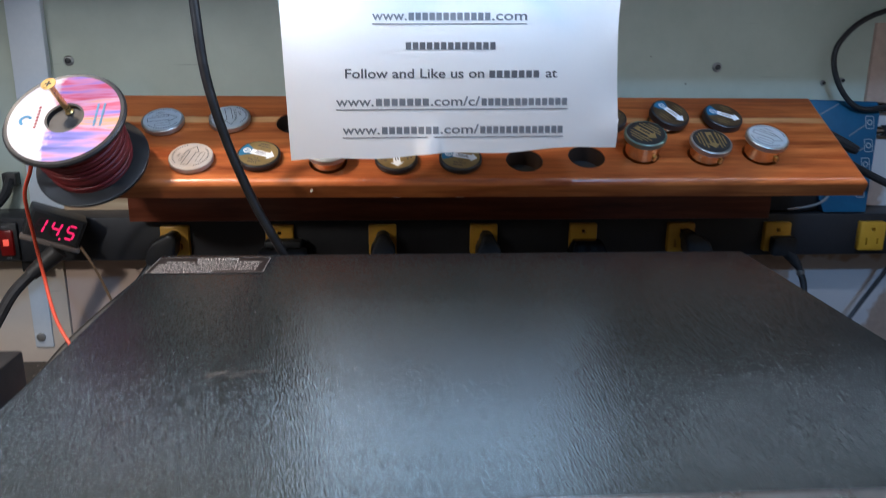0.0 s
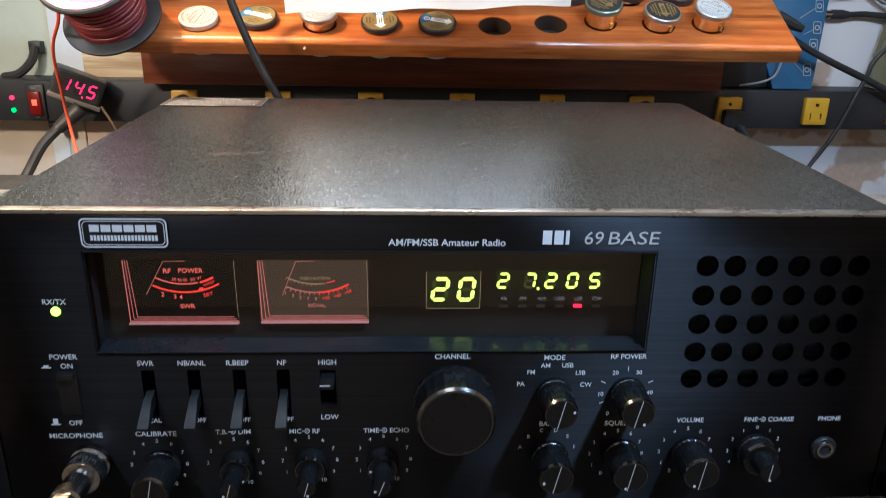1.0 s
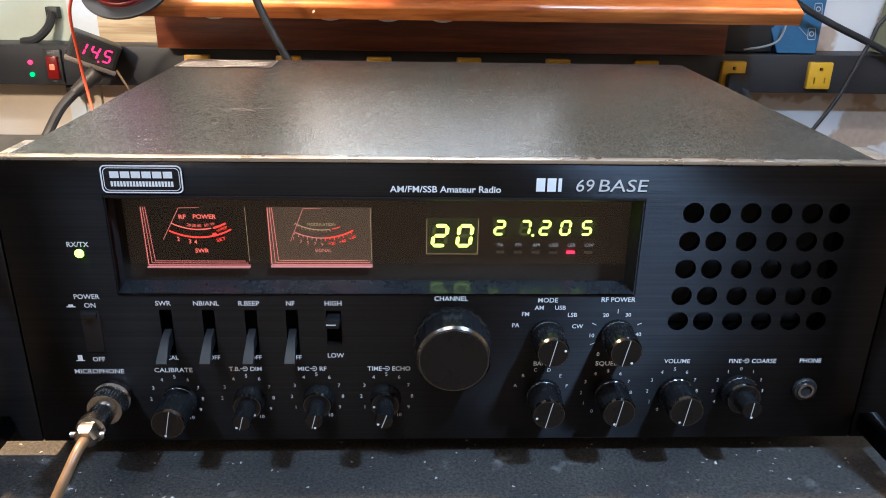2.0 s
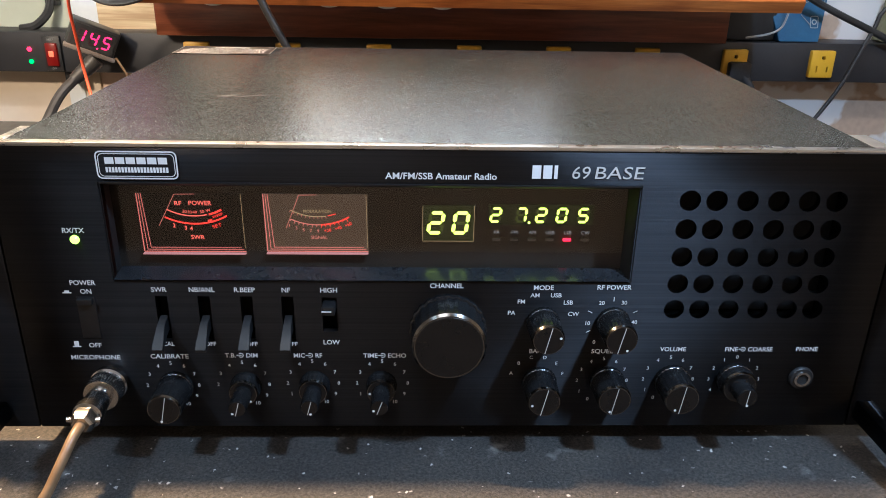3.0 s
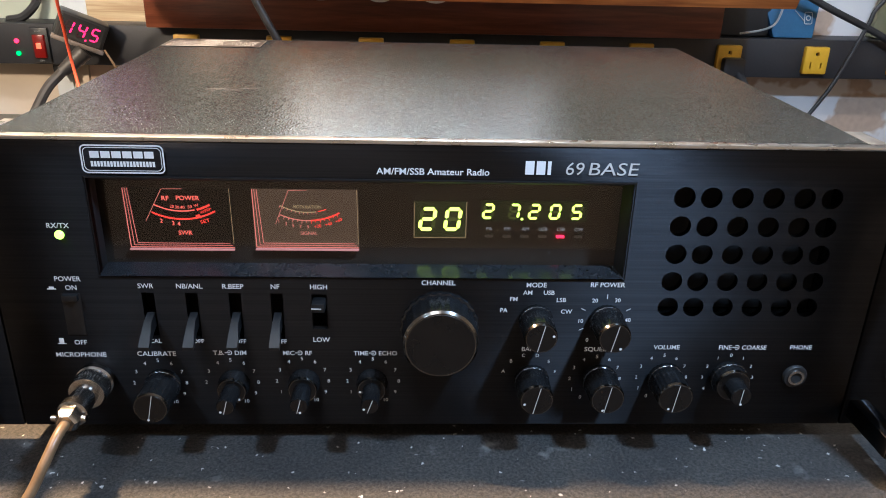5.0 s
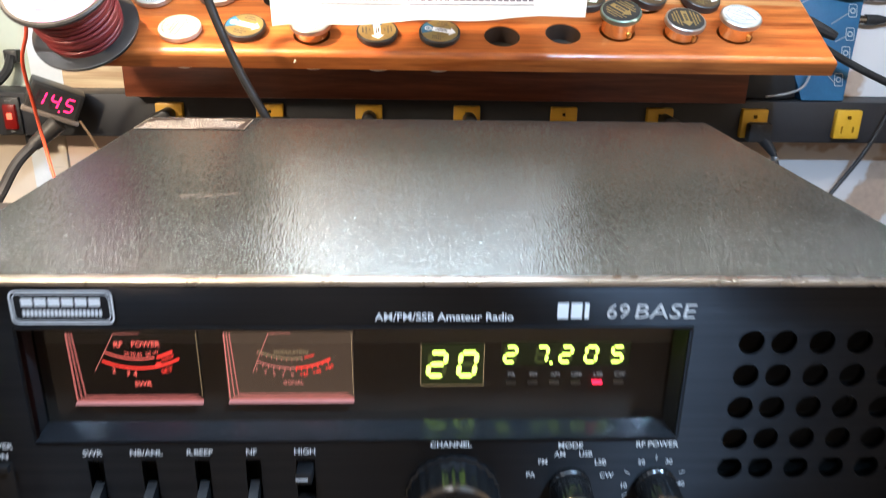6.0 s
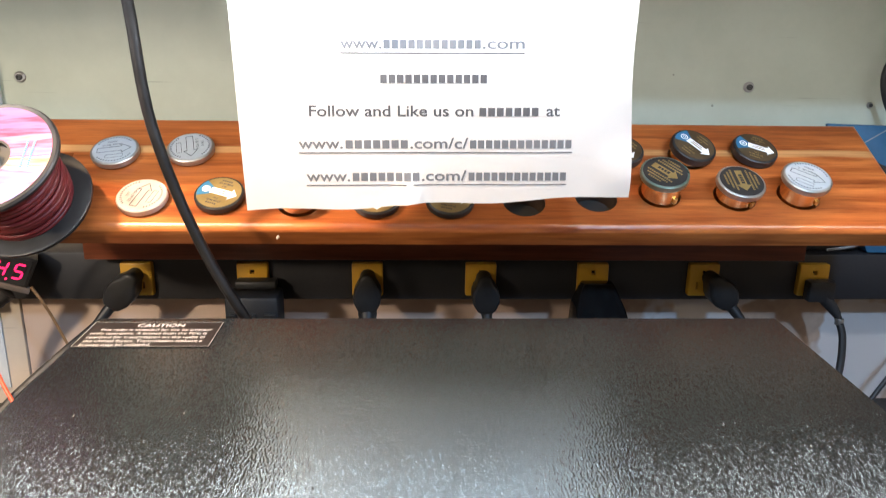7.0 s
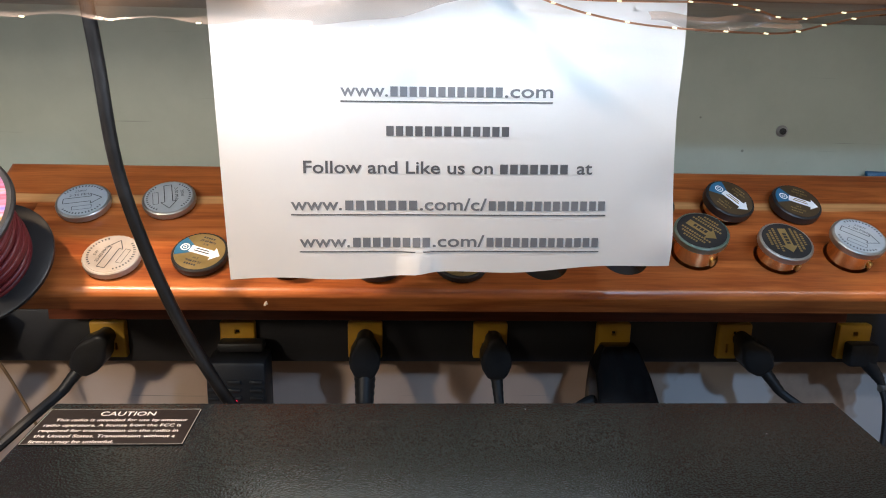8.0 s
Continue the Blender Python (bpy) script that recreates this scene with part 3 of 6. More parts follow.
def rounded(w, h, r, n=6):
    pts = []
    for cx, cy, a in ((w - r, h - r, 0), (-w + r, h - r, 90), (-w + r, -h + r, 180), (w - r, -h + r, 270)):
        pts += arc(cx, cy, r, a, a + 90, n)
    return pts


def letters(bm, s, m, cap, width=None, align="CENTER", bold=0.0):
    """Adds a line of text, its capitals cap high, to bm, on the frame m."""
    crv = bpy.data.curves.new("words", "FONT")
    crv.body, crv.size, crv.resolution_u, crv.align_x, crv.offset = s, cap / 0.72, 3, "LEFT", bold * cap
    ob = new("words", crv)
    me = bpy.data.meshes.new_from_object(ob.evaluated_get(bpy.context.evaluated_depsgraph_get()))
    bpy.data.objects.remove(ob)
    bpy.data.curves.remove(crv)
    xs = [v.co.x for v in me.vertices]
    lo, hi = min(xs), max(xs)
    k = width / (hi - lo) if width else 1.0
    shift = {"CENTER": (lo + hi) / 2, "LEFT": lo, "RIGHT": hi}[align]
    for v in me.vertices:
        v.co = m @ Vector(((v.co.x - shift) * k, v.co.y - cap / 2, 0))
    bm.from_mesh(me)
    bpy.data.meshes.remove(me)
    return bm


def text(name, s, m, cap, material, parent, width=None, align="CENTER", label=""):
    return part(name, letters(bmesh.new(), s, m, cap, width, align), material, parent, label)


def run(m, pieces, x0, x1, cap):
    """Text and plain letter blocks between x0 and x1, each with its share of the line: strings are lettered, numbers are so many blocks."""
    made = []
    for p, f0, f1 in pieces:
        a, b = x0 + (x1 - x0) * f0, x0 + (x1 - x0) * f1
        if isinstance(p, str):
            made.append(("printed_word", letters(bmesh.new(), p, m @ Matrix.Translation(((a + b) / 2, 0, 0)), cap, b - a, bold=0.018)))
        else:
            unit = (b - a) / p
            for i in range(p):
                made.append(("plain_bar", rect(bmesh.new(), m, a + (i + 0.12) * unit, a + (i + 0.88) * unit, -cap / 2, cap * 0.26)))
    return made


# ---- the room ----
WALL_Y = 0.624
solid("wall_north", boxed(-1.6, 1.6, WALL_Y, WALL_Y + 0.06, -0.9, 1.5), M_WALL, "grey-green painted panel wall behind the bench", "wall", "structure")
solid("wall_south", boxed(-1.6, 1.6, -2.46, -2.4, -0.9, 1.5), M_ROOM, "plain dull wall closing the workshop", "wall", "structure")
solid("wall_west", boxed(-1.66, -1.6, -2.4, WALL_Y, -0.9, 1.5), M_ROOM, "plain dull side wall of the workshop", "wall", "structure")
solid("wall_east", boxed(1.6, 1.66, -2.4, WALL_Y, -0.9, 1.5), M_ROOM, "plain dull side wall of the workshop", "wall", "structure")
solid("floor", boxed(-1.6, 1.6, -2.4, WALL_Y, -0.96, -0.9), M_ROOM, "dull grey workshop floor under the bench", "floor", "structure")
solid("ceiling", boxed(-1.6, 1.6, -2.4, WALL_Y, 1.5, 1.56), M_ROOM, "plain dull ceiling above the bench", "ceiling", "structure")
bench = thing("workbench", (0, 0.2, -0.9), "dark stained workbench with a worn scratched top", "bench", "", "structure")
part("bench_top", boxed(-1.5, 1.5, -0.30, WALL_Y, -0.04, 0.0, 0.003), M_BENCH, bench)
for lx in (-1.4, 1.4):
    for ly in (-0.24, 0.52):
        part("leg", boxed(lx - 0.045, lx + 0.045, ly - 0.045, ly + 0.045, -0.9, -0.04), M_SHELF, bench)

# lower wall boards
solid("lower_panel", boxed(-0.4348, 0.2000, WALL_Y - 0.004, WALL_Y, 0.0, 0.150), M_LOWWALL, "dull cream panel low on the wall behind the bench", "wall panel", "structure")
solid("cream_panel", boxed(-0.9, -0.4352, WALL_Y - 0.008, WALL_Y, 0.0, 0.150, 0.001), M_CREAM, "cream painted metal panel low on the wall", "wall panel", "structure")
solid("flaking_panel", boxed(0.2002, 1.2, WALL_Y - 0.005, WALL_Y, 0.0, 0.300), M_FLAKE, "bare board wall with flaking white paint", "wall panel", "structure")
hinge = thing("hinge_plate", (-0.466, WALL_Y - 0.008, 0.06), "pale grey metal plate screwed on the cream panel", "plate")
part("plate", boxed(-0.4770, -0.4560, WALL_Y - 0.0105, WALL_Y - 0.0081, 0.020, 0.118, 0.0008), M_METALWHITE, hinge)
part("screw_head", turned([(0.0052, 0), (0.0048, 0.0022), (0.0022, 0.0030)], plate_at(-0.4690, WALL_Y - 0.0105, 0.0330), 16), M_STEEL, hinge)
solid("flaking_board_high", boxed(0.505, 1.2, WALL_Y - 0.005, WALL_Y, 0.3002, 0.40), M_FLAKE, "bare board higher on the wall with flaking white paint", "wall panel", "structure")
solid("plywood_strip", boxed(-0.424, 0.30, WALL_Y - 0.012, WALL_Y, 0.1865, 0.262), M_PALEWOOD, "pale plywood strip on the wall above the power strip", "board", "structure")
solid("wall_trim", boxed(-0.462, -0.4245, WALL_Y - 0.010, WALL_Y, 0.187, 0.60, 0.002), M_METALWHITE, "white enamelled metal trim strip upright on the wall", "trim", "structure")

up = thing("upper_shelf", (0, 0.5, 0.446), "brown wooden shelf above the bench, its underside seen", "shelf", "", "structure")
part("shelf_board", boxed(-1.2, 1.2, 0.376, WALL_Y, 0.446, 0.464, 0.002), M_SHELF, up)


def wall_screw(x, z, size=0.0055):
    t = thing("wall_screw", (x, WALL_Y, z), "dull steel screw with washer in the painted wall", "screw", "wall screws")
    m = plate_at(x, WALL_Y + 0.001, z)
    part("washer", turned([(size, 0), (size, 0.002), (size * 0.72, 0.0032)], m, 18), M_STEEL, t)
    part("screw_head", turned([(size * 0.6, 0), (size * 0.55, 0.0046), (size * 0.25, 0.0050), (size * 0.22, 0.0040)], m, 14), M_BLACK, t)


for sx, sz in ((0.323, 0.349), (-0.405, 0.351)):
    wall_screw(sx, sz)
for sx, sz in ((0.452, 0.332), (0.475, 0.335)):
    wall_screw(sx, sz, 0.0032)

# ---- the element rack: sloped cedar board with round holes ----
SLOPE = 29.4
RACK = Matrix.Translation((0, 0.4319, 0.2492)) @ pose(0, 0, 0, SLOPE)  # x along the board, y up the slope, z off its face
FRONT = [(-0.2374, 0.0300), (-0.1761, 0.0335), (-0.1120, 0.0300), (-0.0485, 0.0290), (0.0120, 0.0290), (0.0738, 0.0320), (0.1350, 0.0378), (0.1900, 0.0430), (0.2535, 0.0395), (0.3090, 0.0415)]
REAR = [(-0.2750, 0.0885), (-0.2115, 0.0930), (-0.1490, 0.0930), (0.1650, 0.0930), (0.2270, 0.0935), (0.2860, 0.0960)]
rack = thing("element_rack", (0, 0.5, 0.19), "oiled cedar rack board sloped on a dark wooden skirt", "rack")
board = boxed(-0.352, 0.402, 0, 0.1450, -0.0185, 0)
upper = [e for e in board.edges if min(v.co.z for v in e.verts) > -0.001]
bmesh.ops.bevel(board, geom=upper, offset=0.0062, segments=10, profile=0.5, affect="EDGES")
tools = bmesh.new()
for hx, hu in FRONT + REAR:
    lathe(tools, [(0.0178, -0.03), (0.0178, 0.01)], Matrix.Translation((hx, hu, 0)), 32)
box(tools, -0.40, -0.312, -0.05, 0.092, -0.05, 0.05)  # corner sawn off where the spool stands
board = cut(board, tools)
ob = part("board", board, M_CEDAR, rack, angle=7)
ob.matrix_basis = RACK
# added dark plates shut the light out of the empty holes
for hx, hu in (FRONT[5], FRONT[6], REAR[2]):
    cup = part("hole_light_stop", boxed(hx - 0.019, hx + 0.019, hu - 0.019, hu + 0.019, -0.0215, -0.0190), M_HOLE, rack)
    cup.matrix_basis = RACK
    # lining coloured darker than the board
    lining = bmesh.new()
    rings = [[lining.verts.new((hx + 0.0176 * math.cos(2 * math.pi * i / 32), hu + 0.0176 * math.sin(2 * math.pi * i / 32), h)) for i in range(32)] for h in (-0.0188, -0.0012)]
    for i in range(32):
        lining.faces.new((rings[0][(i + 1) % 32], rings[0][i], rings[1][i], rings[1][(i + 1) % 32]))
    ob = part("hole_lining", lining, M_BORE, rack, "dark bore of an empty hole")
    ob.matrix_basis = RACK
chip_bm = bmesh.new()
for k, (cx, cw, ct) in enumerate(((-0.1262, 0.0008, 20), (-0.1250, 0.0006, -35), (-0.1256, 0.0005, 60))):
    box(chip_bm, -cw, cw, -0.0006, 0.0006, -0.0009, 0.0009, 0.0003, m=Matrix.Translation((cx, 0.4322, 0.2405 + 0.0008 * k)) @ pose(0, 0, 0, 0, ct, 0))
part("splinter", chip_bm, M_CREAMFACE, rack, "pale splintered chip on the front edge")
ob = part("spool_peg", turned([(0.0075, -0.012), (0.0075, 0.040), (0.0065, 0.042)], Matrix.Translation((-0.3085, 0.0150, 0)), 16), M_SKIRT, rack)
ob.matrix_basis = RACK
part("skirt", boxed(-0.330, 0.366, 0.545, 0.563, 0.1875, 0.2860, 0.001), M_SKIRT, rack, "dark red-brown cedar skirt board")
for bx in (-0.20, 0.22):
    part("backing_block", boxed(bx, bx + 0.03, 0.5635, WALL_Y, 0.1875, 0.285), M_SKIRT, rack)


# ---- wattmeter elements in the rack ----
def arrow(bm, m, length, w, head):
    return flat(bm, m, [(-length / 2, -w / 2), (length / 2 - head, -w / 2), (length / 2 - head, -w), (length / 2, 0), (length / 2 - head, w), (length / 2 - head, w / 2), (-length / 2, w / 2)])


def element(x, u, lift, style, turn, label, tilt=(0, 0), rim=None):
    """A round plug-in element: turned body, cap with a rim, printed face."""
    base = RACK @ Matrix.Translation((x, u, 0)) @ pose(0, 0, 0, tilt[0], tilt[1], 0)
    at = base.translation
    t = thing("wattmeter_element", at, label, "meter element", "elements in the rack")
    hi, tall = lift, 0.0078 if style == "brown" else 0.0060
    part("body", turned([(0.0152, -0.0295), (0.0164, -0.0285), (0.0164, hi - 0.0012), (0.0168, hi)], base, 44), M_BRASS, t)
    part("contact_disc", turned([(0.0160, -0.0302), (0.0166, -0.0294), (0.0166, -0.0230)], base, 28), M_PALEDISC, t, "pale contact disc")
    edge = {"silver": M_CAPRIM, "cream": M_CREAMFACE, "black": M_BLACK, "brown": M_BLACK, "rim": M_CAPRIM}[style]
    cap = part("cap", turned([(0.0170, hi), (0.0198, hi + 0.0004), (0.0202, hi + 0.0012), (0.0202, hi + tall - 0.0008), (0.0194, hi + tall)], base, 72, flutes=36, depth=0.0003), rim or edge, t)
    face = base @ Matrix.Translation((0, 0, hi + tall + 0.0003)) @ pose(0, 0, 0, 0, 0, turn)
    disc = {"silver": M_SILVERFACE, "cream": M_CREAMFACE, "black": M_GOLDFACE, "brown": M_BROWNFACE, "rim": M_BLACK}[style]
    part("face", turned([(0.0182, -0.0004), (0.0180, 0.0)], face, 40), disc, cap)
    up = face @ Matrix.Translation((0, 0, 0.0003))
    ink = M_INK if style == "black" else M_GOLDFACE

    def bar(m, *edges):
        part("print_bar", rect(bmesh.new(), m, *edges), ink, cap)

    if style in ("silver", "cream"):
        line = bmesh.new()
        L, w, h = 0.028, 0.0058, 0.008
        ring = [(-L / 2, -w / 2), (L / 2 - h, -w / 2), (L / 2 - h, -w), (L / 2, 0), (L / 2 - h, w), (L / 2 - h, w / 2), (-L / 2, w / 2), (-L / 2, -w / 2)]
        stroke(line, up, ring, 0.0006)
        stroke(line, up, [(-0.007, -0.0115), (0.007, -0.0115), (0.007, -0.0075), (-0.007, -0.0075), (-0.007, -0.0115)], 0.0004)
        for k in range(14):
            a = radians(35 + 110 * k / 13)
            stroke(line, up, [(0.0152 * math.cos(a), 0.0152 * math.sin(a)), (0.0168 * math.cos(a), 0.0168 * math.sin(a))], 0.0010)
            a = radians(-145 + 110 * k / 13)
            stroke(line, up, [(0.0152 * math.cos(a), 0.0152 * math.sin(a)), (0.0168 * math.cos(a), 0.0168 * math.sin(a))], 0.0010)
        part("printed_arrow", line, M_INK, cap)
        words = bmesh.new()
        letters(words, "2-30 MHz" if style == "silver" else "25-60 MHz", up @ Matrix.Translation((-0.002, 0.0062, 0)), 0.0026, 0.016)
        letters(words, "250W" if style == "silver" else "5W", up @ Matrix.Translation((-0.002, 0.0105, 0)), 0.0024)
        part("printed_rating", words, M_INK, cap)
    elif style in ("black", "brown"):
        wedge = flat(bmesh.new(), up, [(0, 0)] + arc(0, 0, 0.0178, 148, 212, 10))
        part("blue_sector", wedge, M_BLUE, cap)
        logo = bmesh.new()
        stroke(logo, up @ Matrix.Translation((-0.0115, 0, 0.0002)), arc(0, 0, 0.0030, 0, 360, 18), 0.0010)
        stroke(logo, up @ Matrix.Translation((-0.0115, 0, 0.0002)), arc(0, 0, 0.0012, 0, 360, 10), 0.0006)
        part("maker_mark", logo, M_WHITE, cap)
        part("white_arrow", arrow(bmesh.new(), up @ Matrix.Translation((0.0045, 0, 0.0003)), 0.0235, 0.0066, 0.006), M_WHITE, cap)
        words = bmesh.new()
        for s in (1, -1):
            side = up @ pose(0, 0, 0, 0, 0, 0 if s > 0 else 180) @ Matrix.Translation((0.001 * s, 0, 0))
            letters(words, "25-60 MHz", side @ Matrix.Translation((0, 0.0106, 0)), 0.0019, 0.0125, bold=0.03)
            letters(words, "5 W", side @ Matrix.Translation((0, 0.0072, 0)), 0.0019, 0.0042, bold=0.03)
        part("printed_rating", words, ink, cap)
        for s in (1, -1):
            for k in range(5):
                bar(up, -0.0042 + k * 0.0019, -0.0029 + k * 0.0019, s * 0.0138 - 0.0007, s * 0.0138 + 0.0007)
        for k, w in enumerate((0.010, 0.012)):
            bar(up @ Matrix.Translation((0, 0, 0.0005)), -0.002 - w / 2 + 0.004, -0.002 + w / 2 + 0.004, 0.0008 - k * 0.0022, 0.0018 - k * 0.0022)
    else:
        part("gold_arrow", arrow(bmesh.new(), up, 0.025, 0.0062, 0.007), M_GOLDFACE, cap)
        for s in (1, -1):
            for row, (half, step) in enumerate(((0.0128, 0.0021), (0.0105, 0.0017), (0.0070, 0.0021))):
                y = s * (0.0068 + row * 0.0031)
                for k in range(int(2 * half / step)):
                    bar(up, -half + k * step, -half + (k + 0.68) * step, y - 0.0009, y + 0.0009)
        for k in range(4):
            part("print_bar", rect(bmesh.new(), up @ Matrix.Translation((-0.0010, 0, 0.0003)), -0.0062 + k * 0.0030, -0.0040 + k * 0.0030, -0.0014, 0.0014), M_BLACK, cap)
    if lift > 0.01:
        part("contact_stud", boxed(-0.0021, 0.0021, -0.0018, 0.0002, -0.0026, 0.0026, 0.0007, m=base @ pose(0, 0, 0, 0, 0, 31) @ Matrix.Translation((0, -0.0164, 0.0048))), M_SCREW, t)


FLAT = 0.001
M_GREENRIM = surface("green_rim", (0.16, 0.26, 0.21), (0.30, 0.36, 0.32), 0.3, metal=0.8)
element(*FRONT[0], FLAT, "cream", 75, "cream-faced round wattmeter element seated in the rack")
element(*FRONT[1], FLAT, "black", -20, "black-rimmed gold element with white arrow, in rack")
element(*FRONT[2], 0.010, "silver", 10, "raised brass element half out of its rack hole")
element(*FRONT[3], FLAT, "black", -85, "black-rimmed element with blue sector, in rack")
element(*FRONT[4], FLAT, "black", -15, "black-rimmed gold element beside the empty holes")
element(*FRONT[7], 0.0185, "rim", -50, "raised brass element with black face and green rim", (1, -2), M_GREENRIM)
element(*FRONT[8], 0.0120, "rim", -88, "raised brass element with black face, gold arrow", (1, 2))
element(*FRONT[9], 0.0155, "silver", -35, "raised brass element with silver printed face", (0, 1))
element(*REAR[0], FLAT, "silver", 12, "silver-faced element seated flat in the rack")
element(*REAR[1], FLAT, "silver", -75, "silver-faced element turned downwards in the rack")
element(*REAR[3], FLAT, "brown", -60, "black-rimmed element half hidden by the paper sign")
element(*REAR[4], 0.0065, "brown", -48, "black-rimmed element standing tilted out of its hole", (5, 8))
element(*REAR[5], 0.001, "brown", -22, "black-rimmed element leaning in its rack hole", (2, 5))

# ---- wire spool on a long screw ----
SPOOL = RACK @ Matrix.Translation((-0.3174, 0.0125, 0.0126)) @ pose(0, 0, 0, 14.3, 0, 0) @ pose(0, 0, 0, 0, -3.9, 0) @ Matrix.Diagonal((0.87, 0.87, 1.0, 1.0))
spool = thing("wire_spool", SPOOL.translation, "black spool of dark red wire with colourful paper label", "wire spool")
part("lower_flange", turned([(0.0165, 0), (0.056, 0), (0.0565, 0.001), (0.0565, 0.003), (0.055, 0.0036), (0.0165, 0.0036)], SPOOL, 56), M_BLACK, spool)
part("core", turned([(0.0165, 0.0036), (0.0165, 0.056)], SPOOL, 32), M_BLACK, spool)
ring = bmesh.new()
prof_out, prof_in = [(0.056, 0.056), (0.0575, 0.057), (0.0575, 0.059), (0.056, 0.0605)], [(0.0165, 0.056), (0.0165, 0.0598)]
a = [[ring.verts.new(SPOOL @ Vector((r * math.cos(2 * math.pi * i / 64), r * math.sin(2 * math.pi * i / 64), h))) for i in range(64)] for r, h in [prof_in[0]] + prof_out + [(0.0545, 0.0598), prof_in[1]]]
for q, r in zip(a, a[1:] + a[:1]):
    for i in range(64):
        j = (i + 1) % 64
        ring.faces.new((q[i], q[j], r[j], r[i]))
bmesh.ops.recalc_face_normals(ring, faces=ring.faces)
part("upper_flange", ring, M_BLACK, spool)


def label_paint():
    """A printed label: white at one side, brushed streaks of colour at the other."""
    m, n, l, bsdf = nodes_of("streaked_label")
    where, fit, streak = n.new("ShaderNodeTexCoord"), n.new("ShaderNodeMapping"), n.new("ShaderNodeTexNoise")
    fit.inputs["Scale"].default_value = (7, 60, 1)
    fit.inputs["Rotation"].default_value = (0, 0, radians(-14))
    streak.inputs["Scale"].default_value, streak.inputs["Detail"].default_value = 1.0, 4
    l.new(where.outputs["Object"], fit.inputs[0])
    l.new(fit.outputs[0], streak.inputs["Vector"])
    ramp = n.new("ShaderNodeValToRGB")
    stops = [(0.30, (0.02, 0.02, 0.18)), (0.38, (0.09, 0.08, 0.32)), (0.44, (0.27, 0.11, 0.22)), (0.50, (0.25, 0.025, 0.07)), (0.55, (0.30, 0.17, 0.28)), (0.61, (0.34, 0.15, 0.02)), (0.70, (0.12, 0.15, 0.33))]
    els = ramp.color_ramp.elements
    els[0].position, els[0].color = stops[0][0], (*stops[0][1], 1)
    els[1].position, els[1].color = stops[-1][0], (*stops[-1][1], 1)
    for p, c in stops[1:-1]:
        e = els.new(p)
        e.color = (*c, 1)
    l.new(streak.outputs["Fac"], ramp.inputs[0])
    axes, edge, rough = n.new("ShaderNodeSeparateXYZ"), n.new("ShaderNodeMapRange"), n.new("ShaderNodeTexNoise")
    rough.inputs["Scale"].default_value = 90
    l.new(where.outputs["Object"], rough.inputs["Vector"])
    l.new(where.outputs["Object"], axes.inputs[0])
    push = n.new("ShaderNodeMath")
    push.operation, push.inputs[1].default_value = "MULTIPLY_ADD", 0.02
    l.new(rough.outputs["Fac"], push.inputs[0])
    l.new(axes.outputs["X"], push.inputs[2])
    edge.inputs["From Min"].default_value, edge.inputs["From Max"].default_value = -0.006, 0.000
    l.new(push.outputs[0], edge.inputs["Value"])
    mix = n.new("ShaderNodeMix")
    mix.data_type = "RGBA"
    mix.inputs["A"].default_value = (0.42, 0.40, 0.43, 1)
    l.new(edge.outputs[0], mix.inputs["Factor"])
    l.new(ramp.outputs[0], mix.inputs["B"])
    l.new(mix.outputs["Result"], bsdf.inputs["Base Color"])
    bsdf.inputs["Roughness"].default_value = 0.35
    return m


lab = bmesh.new()
inner = [lab.verts.new((0.0185 * math.cos(2 * math.pi * i / 64), 0.0185 * math.sin(2 * math.pi * i / 64), 0)) for i in range(64)]
outer = [lab.verts.new((0.0525 * math.cos(2 * math.pi * i / 64), 0.0525 * math.sin(2 * math.pi * i / 64), 0)) for i in range(64)]
for i in range(64):
    j = (i + 1) % 64
    lab.faces.new((inner[i], outer[i], outer[j], inner[j]))
ob = part("paper_label", lab, label_paint(), spool, "white label with streaks of violet, pink and orange")
ob.matrix_basis = SPOOL @ Matrix.Translation((0, 0, 0.0602))
mark = bmesh.new()
stroke(mark, SPOOL @ Matrix.Translation((-0.036, -0.002, 0.0606)), arc(0, 0, 0.005, 20, 250, 12), 0.003)
part("maker_mark", mark, M_BLUE, spool)
for k, (wx, wn) in enumerate(((-0.0255, 7), (0.030, 12), (0.036, 14))):
    mm = SPOOL @ Matrix.Translation((wx, 0.002, 0.0606)) @ pose(0, 0, 0, 0, 0, 90)
    for i in range(wn):
        part("print_bar", rect(bmesh.new(), mm, -0.014 + i * 0.028 / wn, -0.014 + (i + 0.72) * 0.028 / wn, -0.0011, 0.0011), M_BLUE if k else M_WIRE, spool)
# turns of wire, bulging at the middle
coil, rows_of_turns = bmesh.new(), 14
for i in range(rows_of_turns):
    h = 0.0055 + i * 0.0495 / rows_of_turns
    R = 0.0395 + 0.0025 * math.sin(math.pi * i / (rows_of_turns - 1)) + 0.0008 * math.sin(i * 2.3)
    pts = []
    for k in range(40):
        a = 2 * math.pi * k / 40
        pts.append((a, h + 0.0016 * math.sin(a + i)))
    rings = []
    for a, hh in pts:
        c = Vector((math.cos(a), math.sin(a), 0))
        rings.append([coil.verts.new(SPOOL @ (c * (R + 0.0021 * math.cos(t)) + Vector((0, 0, hh + 0.0021 * math.sin(t))))) for t in (0.0, 1.05, 2.09, 3.14, 4.19, 5.24)])
    for q, r in zip(rings, rings[1:] + rings[:1]):
        for k in range(6):
            coil.faces.new((q[k], q[(k + 1) % 6], r[(k + 1) % 6], r[k]))
bmesh.ops.recalc_face_normals(coil, faces=coil.faces)
